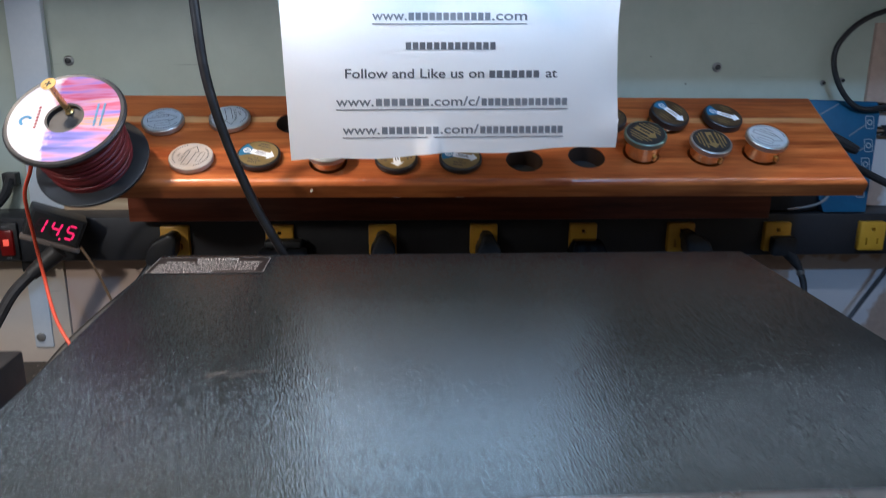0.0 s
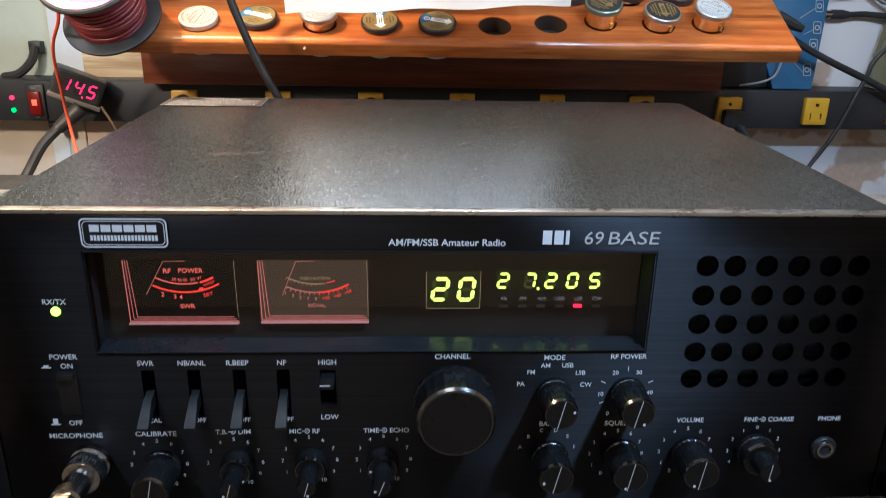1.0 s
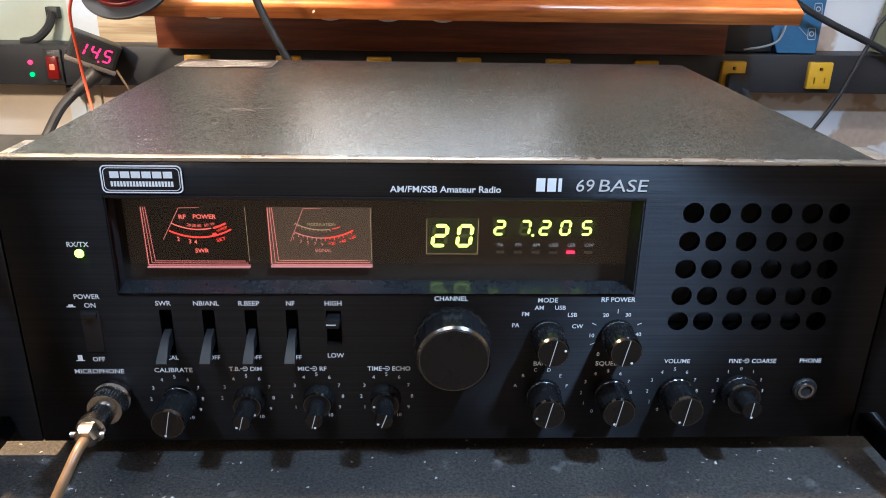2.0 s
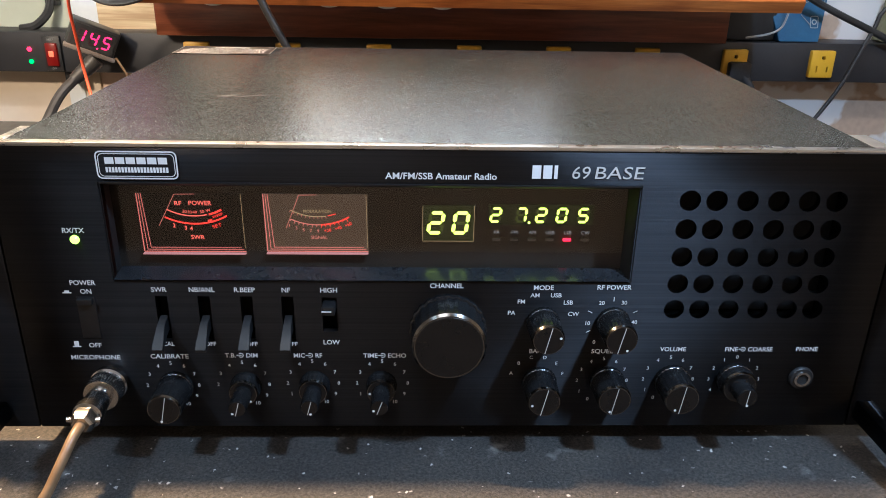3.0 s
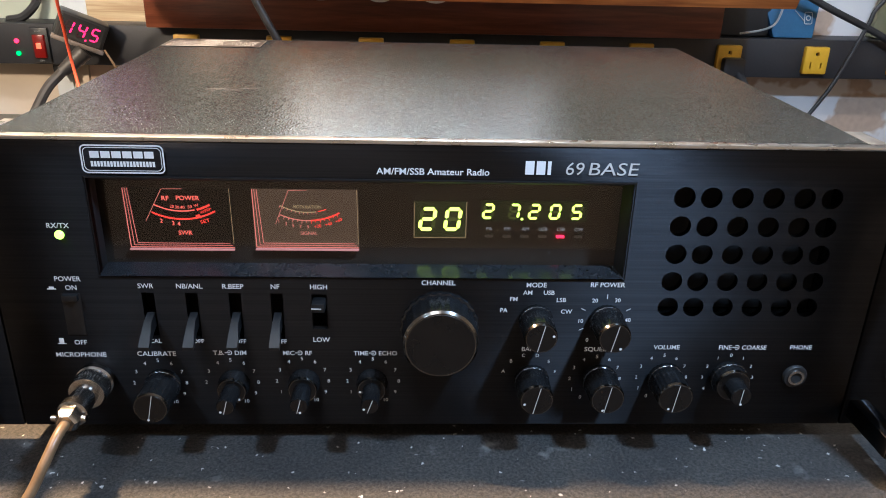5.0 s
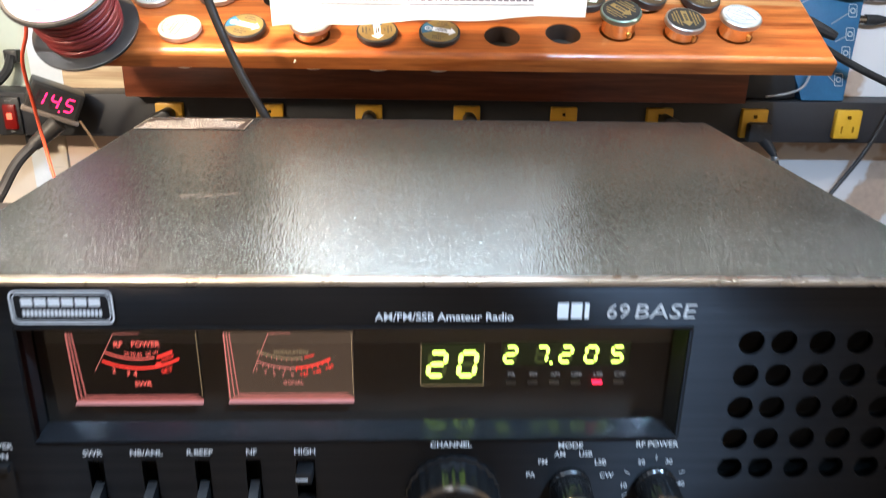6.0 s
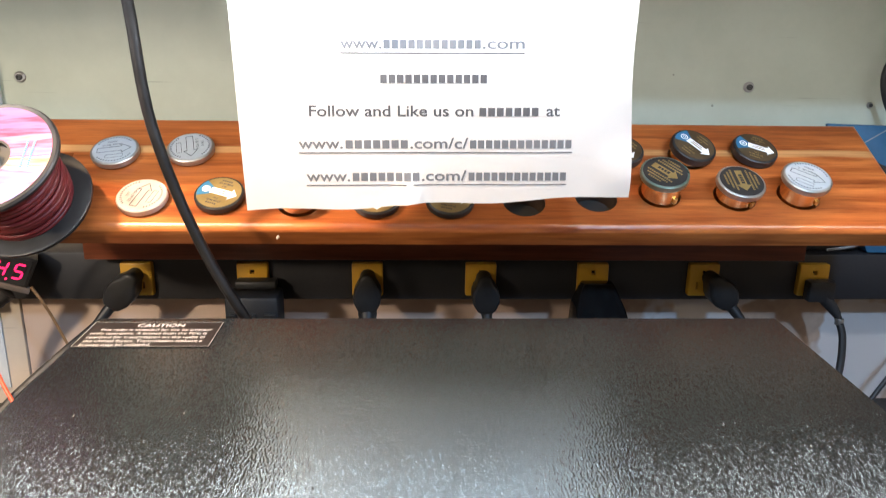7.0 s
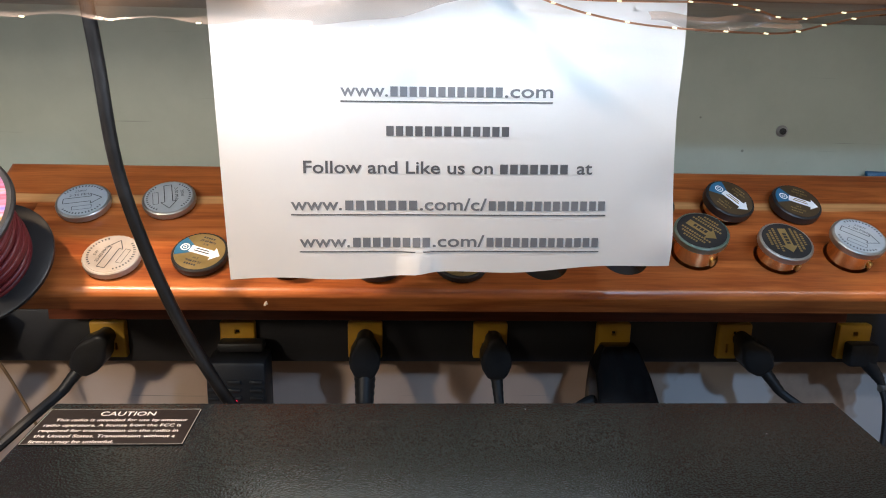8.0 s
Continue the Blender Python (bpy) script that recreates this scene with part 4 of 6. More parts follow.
tagged(part("wire_coil", coil, M_WIRE, spool, "dark red insulated wire wound in rows", angle=80), kind="stuff")
part("wire_bed", turned([(0.038, 0.0038), (0.038, 0.0558)], SPOOL, 40), M_WIRE, spool)
part("loose_wire", swept([tuple(SPOOL @ Vector((-0.043, -0.016, 0.034))), tuple(SPOOL @ Vector((-0.050, -0.022, 0.018))), (-0.384, 0.442, 0.235), (-0.394, 0.470, 0.190), (-0.397, 0.485, 0.150), (-0.383, 0.470, 0.105), (-0.355, 0.450, 0.070), (-0.325, 0.430, 0.045), (-0.285, 0.40, 0.022)], 0.0017), M_ORANGE, spool, "loose orange-red wire end hanging from the spool")
part("wire_start", swept([tuple(SPOOL @ Vector(p)) for p in ((-0.0165, -0.006, 0.030), (-0.010, -0.004, 0.046), (0.002, 0.006, 0.048), (0.010, 0.012, 0.040))], 0.0017), M_ORANGE, spool)
spindle = thing("long_screw", SPOOL.translation, "yellow zinc-plated screw standing loose in the spool", "screw")
tip, head = SPOOL @ Vector((0.0056, 0.0099, 0.004)), SPOOL @ Vector((-0.0019, 0.0110, 0.0900))
way = (head - tip).normalized()
along = Matrix.Translation(tip) @ way.to_track_quat("Z", "Y").to_matrix().to_4x4()
L = (head - tip).length
part("shank", turned([(0.0012, 0), (0.0026, 0.006), (0.0026, L - 0.004), (0.0060, L - 0.0008), (0.0062, L)], along, 20), M_SCREW, spindle)
thread = bmesh.new()
for k in range(14):
    lathe(thread, [(0.0025, 0.008 + k * 0.0034), (0.0036, 0.0092 + k * 0.0034), (0.0025, 0.0104 + k * 0.0034)], along, 16)
part("thread", thread, M_SCREW, spindle)
# black cross raised on the head, stands for the recess's shade
slot = bmesh.new()
box(slot, -0.0026, 0.0026, -0.0006, 0.0006, L - 0.001, L + 0.0003, m=along)
box(slot, -0.0006, 0.0006, -0.0026, 0.0026, L - 0.001, L + 0.0003, m=along)
part("drive_cross", slot, M_BLACK, spindle)

# ---- power strip ----
STRIP_Y = 0.573
strip = thing("power_strip", (0, 0.60, 0.137), "long black metal power strip with yellow outlets on the wall", "power strip")
part("housing", boxed(-0.78, 0.95, STRIP_Y, WALL_Y, 0.137, 0.1862, 0.002), M_STRIP, strip)
OUTLETS = [-0.291 + 0.1135 * i for i in range(9)]
for ox in OUTLETS:
    bm = boxed(ox - 0.0155, ox + 0.0155, STRIP_Y - 0.007, STRIP_Y + 0.002, 0.1435, 0.1775, 0.0018)
    tool = bmesh.new()
    box(tool, ox - 0.0022, ox + 0.0022, STRIP_Y - 0.02, STRIP_Y - 0.001, 0.1665, 0.1708)
    box(tool, ox - 0.0078, ox - 0.0058, STRIP_Y - 0.02, STRIP_Y - 0.001, 0.1500, 0.1585)
    box(tool, ox + 0.0058, ox + 0.0078, STRIP_Y - 0.02, STRIP_Y - 0.001, 0.1510, 0.1580)
    o = part("outlet", cut(bm, tool), M_YELLOW, strip, "yellow three-pin outlet")
    part("slot_backing", boxed(ox - 0.010, ox + 0.010, STRIP_Y - 0.0018, STRIP_Y - 0.0008, 0.148, 0.172), M_HOLE, o)
sw = part("switch_frame", boxed(-0.4805, -0.4585, STRIP_Y - 0.004, STRIP_Y + 0.001, 0.1395, 0.1815, 0.0012), M_BLACK, strip)
part("rocker", boxed(-0.4765, -0.4625, STRIP_Y - 0.0075, STRIP_Y - 0.001, 0.1455, 0.1735, 0.0015), M_ROCKER, sw, "red lit rocker")
part("rocker_glow", boxed(-0.4725, -0.4665, STRIP_Y - 0.0082, STRIP_Y - 0.0070, 0.1570, 0.1640, 0.0004), lit("orange_neon", (1.0, 0.10, 0.04), 1.1), sw)
for word, wz in (("RESET", 0.1775), ("OFF", 0.1425)):
    text("switch_word", word, plate_at(-0.4695, STRIP_Y - 0.0043, wz), 0.0022, M_DIMINK, sw)
for lz, lm in ((0.150, M_EMERALD), (0.165, M_REDLIT)):
    part("indicator", turned([(0.0028, 0), (0.0028, 0.0012), (0.0018, 0.0024)], plate_at(-0.4985, STRIP_Y, lz), 16), lm, strip)
hook = thing("strip_bracket", (-0.49, 0.60, 0.186), "black bent mounting bracket above the power strip", "bracket")
part("bracket_plate", swept([(-0.515, 0.594, 0.1870), (-0.497, 0.596, 0.191), (-0.484, 0.605, 0.205), (-0.480, 0.614, 0.222)], 0.0052, seg=8), M_BLACK, hook)
part("bracket_foot", boxed(-0.488, -0.473, 0.612, WALL_Y, 0.214, 0.2285, 0.001), M_BLACK, hook)
bump_b = thing("wall_bracket", (-0.52, 0.61, 0.305), "black metal bracket with a screw on the wall", "bracket")
part("plate", boxed(-0.560, -0.487, WALL_Y - 0.014, WALL_Y, 0.290, 0.322, 0.003), M_BLACK, bump_b)
part("bolt", turned([(0.006, 0), (0.0055, 0.003), (0.003, 0.0036)], plate_at(-0.510, WALL_Y - 0.014, 0.306), 16), M_STEEL, bump_b)
foot = thing("cable_clip", (-0.452, 0.60, 0.126), "small black clip under the power strip", "clip")
part("clip", boxed(-0.466, -0.452, 0.585, 0.615, 0.122, 0.1368, 0.001), M_BLACK, foot)


# ---- plugs and cords ----
def plug(name, label, at, lean, size, cord_pts, r=0.0034, cord_mat=M_RUBBER, neck=(0.0062, 0.0044)):
    """A moulded plug: arched top, broad shoulders, ribbed neck along its leaning axis, and its cord. at: the top of the arch; lean: degrees to the right."""
    ox, oz = at
    t = thing(name, (ox, STRIP_Y - 0.007, oz - 0.02), label, "plug", "plugs in the strip")
    turn = Matrix.Translation((ox, 0, oz)) @ pose(0, 0, 0, 0, -lean, 0)
    w, long = size
    rim = arc(0, -0.0078, 0.0078, 180, 0, 10) + [(w * 0.93, -0.017), (w, -0.024), (w * 0.94, -long * 0.74), (w * 0.66, -long * 0.93), (0.0058, -long), (-0.0058, -long), (-w * 0.66, -long * 0.93), (-w * 0.94, -long * 0.74), (-w, -0.024), (-w * 0.93, -0.017)]
    bm = bmesh.new()
    f = bm.faces.new([bm.verts.new(turn @ Vector((x, STRIP_Y - 0.0072, z))) for x, z in rim])
    made = bmesh.ops.extrude_face_region(bm, geom=[f])["geom"]
    top = [v for v in made if isinstance(v, bmesh.types.BMVert)]
    bmesh.ops.translate(bm, vec=(0, -0.021, 0), verts=top)
    bmesh.ops.recalc_face_normals(bm, faces=bm.faces)
    bmesh.ops.bevel(bm, geom=[e for e in bm.edges if all(v in top for v in e.verts)], offset=0.0035, segments=3, profile=0.5, affect="EDGES")
    part("plug_body", bm, M_BLACK, t, angle=50)
    ends = [turn @ Vector((0, STRIP_Y - 0.018 - 0.004 * k, -long + 0.004 - 0.0085 * k)) for k in range(4)]
    part("neck", swept(ends, neck, seg=14, steps=3, ribs=1), M_BLACK, t)
    part("cord", swept([ends[2], ends[3], *cord_pts], r), cord_mat, t)
    return t, ends


plug("angled_plug", "black angled plug with cord running down behind radio", (-0.2865, 0.1715), -38, (0.0140, 0.043),
     [(-0.352, 0.510, 0.100), (-0.385, 0.48, 0.070), (-0.41, 0.44, 0.035), (-0.43, 0.40, 0.006)], 0.0046)
t, ends = plug("round_plug", "black round plug with brass-toned strain relief", (-0.0635, 0.1720), 0, (0.0138, 0.041),
     [(-0.066, 0.528, 0.090), (-0.068, 0.52, 0.06), (-0.07, 0.50, 0.02)], 0.0046, M_CORD, (0.0100, 0.0082))
part("strain_relief", turned([(0.0046, 0), (0.0058, 0.001), (0.0058, 0.006), (0.0048, 0.007), (0.0048, 0.013)], Matrix.Translation((-0.0650, 0.5405, 0.0930)), 16), M_BRASS, t, "brass-toned sleeve")
plug("round_plug", "black moulded plug with straight cord", (0.0515, 0.1710), 5, (0.0138, 0.040),
     [(0.0585, 0.536, 0.080), (0.058, 0.525, 0.05), (0.057, 0.51, 0.02)], 0.0044)
plug("angled_plug", "black angled plug with its cord slanting down", (0.2770, 0.1700), 37, (0.0140, 0.040),
     [(0.345, 0.520, 0.100), (0.366, 0.505, 0.078), (0.375, 0.48, 0.04)], 0.0040)
side = thing("angled_plug", (0.3935, STRIP_Y - 0.007, 0.150), "black flat right-angle plug with cord curving down", "plug", "plugs in the strip")
part("plug_body", boxed(0.3792, 0.4070, STRIP_Y - 0.0215, STRIP_Y - 0.0072, 0.1410, 0.1634, 0.0035), M_RUBBER, side)
part("neck", swept([(0.3990, STRIP_Y - 0.015, 0.1450), (0.4060, STRIP_Y - 0.018, 0.1365), (0.4115, STRIP_Y - 0.021, 0.1290)], (0.0072, 0.0046), seg=14, steps=4, ribs=1), M_RUBBER, side)
part("sleeve", turned([(0.0040, 0), (0.0044, 0.0008), (0.0044, 0.0058), (0.0040, 0.0066)], Matrix.Translation((0.4135, STRIP_Y - 0.0235, 0.1190)), 16), M_STEEL, side, "pale crimped sleeve")
part("cord", swept([(0.4115, STRIP_Y - 0.021, 0.1290), (0.4135, STRIP_Y - 0.0235, 0.1220), (0.4140, 0.540, 0.108), (0.409, 0.528, 0.080), (0.394, 0.51, 0.044), (0.377, 0.49, 0.008)], 0.0036), M_RUBBER, side)
adapter = thing("power_adapter", (0.165, 0.56, 0.11), "black boxy power adapter plugged into the strip", "adapter", "plugs in the strip")
hull = bmesh.new()
for x0, x1, y0, y1, z in ((0.150, 0.181, 0.552, STRIP_Y - 0.0072, 0.1610), (0.141, 0.190, 0.536, STRIP_Y - 0.0072, 0.1400), (0.1395, 0.1945, 0.513, STRIP_Y - 0.0072, 0.1190), (0.1395, 0.1945, 0.513, STRIP_Y - 0.0072, 0.0960)):
    for x in (x0, x1):
        for y in (y0, y1):
            hull.verts.new((x, y, z))
bmesh.ops.convex_hull(hull, input=hull.verts[:])
bmesh.ops.bevel(hull, geom=[e for e in hull.edges if e.is_manifold and e.calc_face_angle(0) > 0.2], offset=0.0022, segments=2, profile=0.5, affect="EDGES")
part("adapter_body", hull, M_KNOB, adapter)
part("cord_boot", swept([(0.142, 0.535, 0.118), (0.132, 0.532, 0.117), (0.122, 0.528, 0.113)], (0.0048, 0.0034), steps=4, ribs=1), M_BLACK, adapter)
part("cord", swept([(0.124, 0.529, 0.114), (0.112, 0.52, 0.104), (0.108, 0.51, 0.085), (0.12, 0.50, 0.05)], 0.003), M_RUBBER, adapter)
charger = thing("power_adapter", (-0.172, 0.56, 0.11), "ribbed black power adapter with a red indicator", "adapter", "plugs in the strip")
part("adapter_body", boxed(-0.198, -0.147, 0.530, STRIP_Y - 0.0072, 0.088, 0.1545, 0.004), M_RUBBER, charger)
part("adapter_step", boxed(-0.192, -0.152, 0.550, STRIP_Y - 0.0072, 0.1549, 0.1640, 0.003), M_RUBBER, charger)
for k in range(4):
    for rx, rw in ((-0.1915, 0.0045), (-0.1735, 0.0055), (-0.1550, 0.0055)):
        part("rib", boxed(rx - rw, rx + rw, 0.5275, 0.531, 0.1125 + k * 0.0075, 0.1160 + k * 0.0075, 0.0012), M_BLACK, charger)
part("indicator", turned([(0.0020, 0), (0.0014, 0.0014)], plate_at(-0.1732, 0.5274, 0.1195), 12), M_REDLIT, charger)

# ---- voltmeter hanging at the strip ----
vm_x, vm_y = Vector((0.044, 0.023, -0.022)).normalized(), Vector((-0.019, -0.005, -0.029))
vm_up = -(vm_y - vm_y.dot(vm_x) * vm_x).normalized()
vm_z = vm_x.cross(vm_up)
VM = Matrix((vm_x, vm_up, vm_z)).transposed().to_4x4()
VM.translation = (-0.4015, 0.533, 0.1825)
meter = thing("panel_voltmeter", VM.translation, "small black voltmeter showing red digits, tilted", "voltmeter")
part("case", boxed(-0.027, 0.027, -0.0165, 0.0165, -0.026, 0, 0.002, m=VM), M_BLACK, meter)
# lip's lit look put into a lighter grey than the case
part("bezel", boxed(-0.029, 0.029, -0.0185, -0.0135, -0.006, 0.0035, 0.001, m=VM), surface("grey_lit_bezel", (0.10, 0.09, 0.085), (0.14, 0.12, 0.11), 0.4), meter, "grey-lit lower bezel lip")
part("window", boxed(-0.0235, 0.0235, -0.012, 0.0135, -0.001, 0.0008, m=VM), M_HOLE, meter)

SEGS = {"0": "abcdef", "1": "bc", "2": "abged", "3": "abgcd", "4": "fgbc", "5": "afgcd", "6": "afgedc", "7": "abc", "8": "abcdefg", "9": "abcdfg"}


def seven(on, off, m, ch, w, h, lean=0.12, t=0.16):
    """One seven-segment figure, w by h about the origin of m."""
    k = w * t * 1.3
    geo = {"a": ((-1, 1), (1, 1)), "g": ((-1, 0), (1, 0)), "d": ((-1, -1), (1, -1)), "f": ((-1, 1), (-1, 0)), "b": ((1, 1), (1, 0)), "e": ((-1, 0), (-1, -1)), "c": ((1, 0), (1, -1))}
    for s, ((ax, ay), (bx, by)) in geo.items():
        bm = on if s in SEGS[ch] else off
        if bm is None:
            continue
        pts = []
        a, b = Vector((ax * (w - k) / 2, ay * (h - k) / 2)), Vector((bx * (w - k) / 2, by * (h - k) / 2))
        d = (b - a).normalized()
        nn = Vector((-d.y, d.x))
        gap = k * 0.14
        for p in (a + d * gap, a + d * (gap + k / 2) + nn * k / 2, b - d * (gap + k / 2) + nn * k / 2, b - d * gap, b - d * (gap + k / 2) - nn * k / 2, a + d * (gap + k / 2) - nn * k / 2):
            pts.append((p.x + p.y * lean, p.y))
        flat(bm, m, pts)


off = bmesh.new()
for ch, dx in (("1", -0.0145), ("4", 0.0), ("5", 0.0145)):
    on = bmesh.new()
    seven(on, off, VM @ Matrix.Translation((dx, 0.001, 0.0012)), ch, 0.0095, 0.0165)
    part("digit", on, M_PINKDIGIT, meter, "glowing pink-red figure")
on = bmesh.new()
flat(on, VM @ Matrix.Translation((0.0065, -0.0085, 0.0012)), arc(0, 0, 0.0011, 0, 330, 10))
part("decimal_point", on, M_PINKDIGIT, meter)
part("unlit_segments", off, surface("dark_segment", (0.02, 0.004, 0.008), (0.02, 0.004, 0.008), 0.5, bump=0), meter)
part("lead_boot", swept([(-0.402, 0.535, 0.160), (-0.415, 0.530, 0.148), (-0.428, 0.525, 0.137)], (0.011, 0.0075), seg=14, steps=6, ribs=1), M_BLACK, meter)
part("lead", swept([(-0.426, 0.526, 0.139), (-0.445, 0.515, 0.118), (-0.462, 0.50, 0.085), (-0.478, 0.47, 0.05), (-0.50, 0.44, 0.02), (-0.53, 0.42, 0.006)], 0.0058), M_RUBBER, meter)
part("thin_wire", swept([(-0.383, 0.545, 0.160), (-0.374, 0.548, 0.140), (-0.366, 0.552, 0.115), (-0.355, 0.56, 0.07), (-0.35, 0.57, 0.02)], 0.0014), M_TAN, meter)

# ---- thick cable hanging from above ----
hang = thing("hanging_cable", (-0.20, 0.372, 0.6), "thick dark cable hanging down behind the radio", "cable")
part("jacket", swept([(-0.208, 0.364, 0.70), (-0.207, 0.365, 0.52), (-0.2075, 0.374, 0.450), (-0.2072, 0.384, 0.405), (-0.2022, 0.385, 0.345), (-0.1885, 0.385, 0.291), (-0.1692, 0.385, 0.240), (-0.1495, 0.386, 0.200), (-0.136, 0.391, 0.172), (-0.120, 0.41, 0.12), (-0.10, 0.45, 0.03)], 0.0040, seg=14), M_CORD, hang)

# ---- paper sign ----
sign = thing("paper_sign", (0, 0.372, 0.28), "white printed paper sign hanging from the shelf edge", "sign")
SIGN_Y = 0.3705


def sheet(u, v):
    """Paper place for u, v from 0 to 1 across and up, and its bulge towards the viewer."""
    left, right = -0.1345 - 0.006 * v, 0.1348 - 0.0052 * v + 0.0010 * math.sin(v * 9)
    x = left + (right - left) * u
    low = 0.2775 + 0.0125 * u + 0.0012 * math.sin(u * 17)
    z = low + (0.450 - low) * v
    y = SIGN_Y - 0.004 * math.sin(math.pi * u) * (1 - v) - 0.0016 * math.sin(u * 9 + v * 4) * (1 - v)
    y -= 0.005 * math.exp(-((u - 0.42) / 0.03) ** 2 - (v / 0.10) ** 2) + 0.0022 * max(0, (u - 0.90) / 0.10) * (1 - v) ** 2 * math.sin(v * 16)
    return Vector((x, y, z))


bm = bmesh.new()
NU, NV = 60, 40
g = [[bm.verts.new(sheet(i / NU, j / NV)) for i in range(NU + 1)] for j in range(NV + 1)]
for j in range(NV):
    for i in range(NU):
        bm.faces.new((g[j][i], g[j][i + 1], g[j + 1][i + 1], g[j + 1][i]))
bmesh.ops.solidify(bm, geom=bm.faces[:], thickness=-0.0002)
part("paper", bm, M_PAPER, sign, angle=80)


def on_sheet(bm):
    """Lays flat print on the paper's own bulge."""
    for v in bm.verts:
        u = 0.5
        for _ in range(3):
            low = 0.2775 + 0.0125 * u + 0.0012 * math.sin(u * 17)
            w = (v.co.z - low) / (0.450 - low)
            left, right = -0.1345 - 0.006 * w, 0.1348 - 0.0052 * w + 0.0010 * math.sin(w * 9)
            u = (v.co.x - left) / (right - left)
        v.co.y = sheet(u, w).y - 0.00028
    return bm


SM = plate_at(0.0018, SIGN_Y, 0) @ pose(0, 0, 0, 0, 0, 0.6)
LINES = [
    (0.3930, -0.0645, 0.0585, [("www.", 0, 0.222), (12, 0.228, 0.765), (".com", 0.77, 1)], True),
    (0.3705, -0.0390, 0.0340, [(13, 0, 1)], False),
    (0.3485, -0.0870, 0.0840, [("Follow and Like us on", 0, 0.652), (7, 0.672, 0.917), ("at", 0.945, 1)], False),
    (0.3265, -0.0950, 0.0935, [("www.", 0, 0.160), (7, 0.166, 0.400), (".com/c/", 0.405, 0.617), (13, 0.620, 1)], True),
    (0.3040, -0.0905, 0.0905, [("www.", 0, 0.166), (8, 0.172, 0.435), (".com/", 0.440, 0.613), (13, 0.617, 1)], True),
]
for z, x0, x1, pieces, under in LINES:
    for kind_of, bm in run(SM @ Matrix.Translation((0, z, 0)), pieces, x0, x1, 0.0075):
        bmesh.ops.subdivide_edges(bm, edges=[e for e in bm.edges if e.calc_length() > 0.004], cuts=1)
        part(kind_of, on_sheet(bm), M_LINKINK if under else M_INK, sign)
    if under:
        bm = bmesh.new()
        for k in range(24):
            rect(bm, SM @ Matrix.Translation((0, z - 0.0066, 0)), x0 + (x1 - x0) * k / 24, x0 + (x1 - x0) * (k + 1) / 24, -0.00035, 0.00035)
        part("underline", on_sheet(bm), M_INK, sign)

# ---- led puck, film and string lights along the shelf edge ----
puck = thing("led_puck", (0.02, 0.33, 0.446), "small cool white lamp under the shelf edge", "lamp")
part("puck_arm", boxed(0.013, 0.021, 0.340, 0.3755, 0.4475, 0.4505, 0.001), M_STEEL, puck)
part("lens", boxed(0.011, 0.023, 0.342, 0.354, 0.4435, 0.4472, 0.0012), M_PUCK, puck)


def film(name, label, x0, x1, z_of, depth, seed, top=0.462):
    t = thing(name, ((x0 + x1) / 2, 0.358, 0.45), label, "film strip")
    rnd = random.Random(seed)
    ph = [rnd.uniform(0, 6) for _ in range(4)]
    bm = bmesh.new()
    n = 60
    rows = []
    for j in range(6):
        v = j / 5
        row = []
        for i in range(n + 1):
            x = x0 + (x1 - x0) * i / n
            y = 0.360 - depth * math.sin(v * 2.6) + 0.004 * math.sin(x * 70 + ph[0] + v * 3) * v + 0.003 * math.sin(x * 160 + ph[1]) * v
            z = top + (z_of(x) - top) * v + 0.0015 * math.sin(x * 120 + ph[2])
            row.append(bm.verts.new((x, y, z)))
        rows.append(row)
    for a, b in zip(rows, rows[1:]):
        for i in range(n):
            bm.faces.new((a[i], a[i + 1], b[i + 1], b[i]))
    ob = part("film_sheet", bm, M_FILM, t, "crinkled clear plastic film", angle=80)
    return t


def chip(parent, x, y, z, turn=0.0):
    part("led_chip", boxed(-0.0012, 0.0012, -0.0005, 0.0005, -0.00045, 0.00045, 0.00015, m=Matrix.Translation((x, y, z)) @ pose(0, 0, 0, 0, turn, 0)), M_CHIP, parent)


film_l = film("string_light_film", "clear crinkled film holding tiny string lights", -0.62, 0.00, lambda x: 0.4285 + 0.012 * (1 if x > -0.06 else 0) * (x + 0.06) / 0.06 + 0.0012 * math.sin(x * 14), 0.010, 3)
for k in range(13):
    x = -0.60 + 0.046 * k
    chip(film_l, x, 0.352, 0.4275 + 0.0012 * math.sin(x * 14), 4 * math.sin(k))
string_r = thing("string_lights", (0.25, 0.355, 0.45), "copper wire string of tiny lights sagging off shelf edge", "string lights")
low = [(0.035, 0.352, 0.446), (0.065, 0.350, 0.437), (0.100, 0.349, 0.431), (0.145, 0.348, 0.4285), (0.180, 0.350, 0.4285), (0.205, 0.352, 0.434), (0.24, 0.354, 0.440), (0.33, 0.356, 0.443)]
high = [(0.03, 0.357, 0.445), (0.08, 0.357, 0.4435), (0.14, 0.357, 0.4440), (0.165, 0.356, 0.4405), (0.185, 0.355, 0.436), (0.22, 0.355, 0.441), (0.30, 0.356, 0.447), (0.42, 0.357, 0.444)]
for line in (low, high):
    part("wire", swept(line, 0.0006, seg=6), M_COPPERWIRE, string_r)
    dots = smooth_line(line, 8)
    for p in dots[4::5]:
        chip(string_r, p.x, p.y - 0.001, p.z, 6)
film("string_light_film", "small scrap of crinkled clear film on wire", 0.105, 0.190, lambda x: 0.4285 + 0.10 * abs(x - 0.15), 0.003, 8, 0.4375)

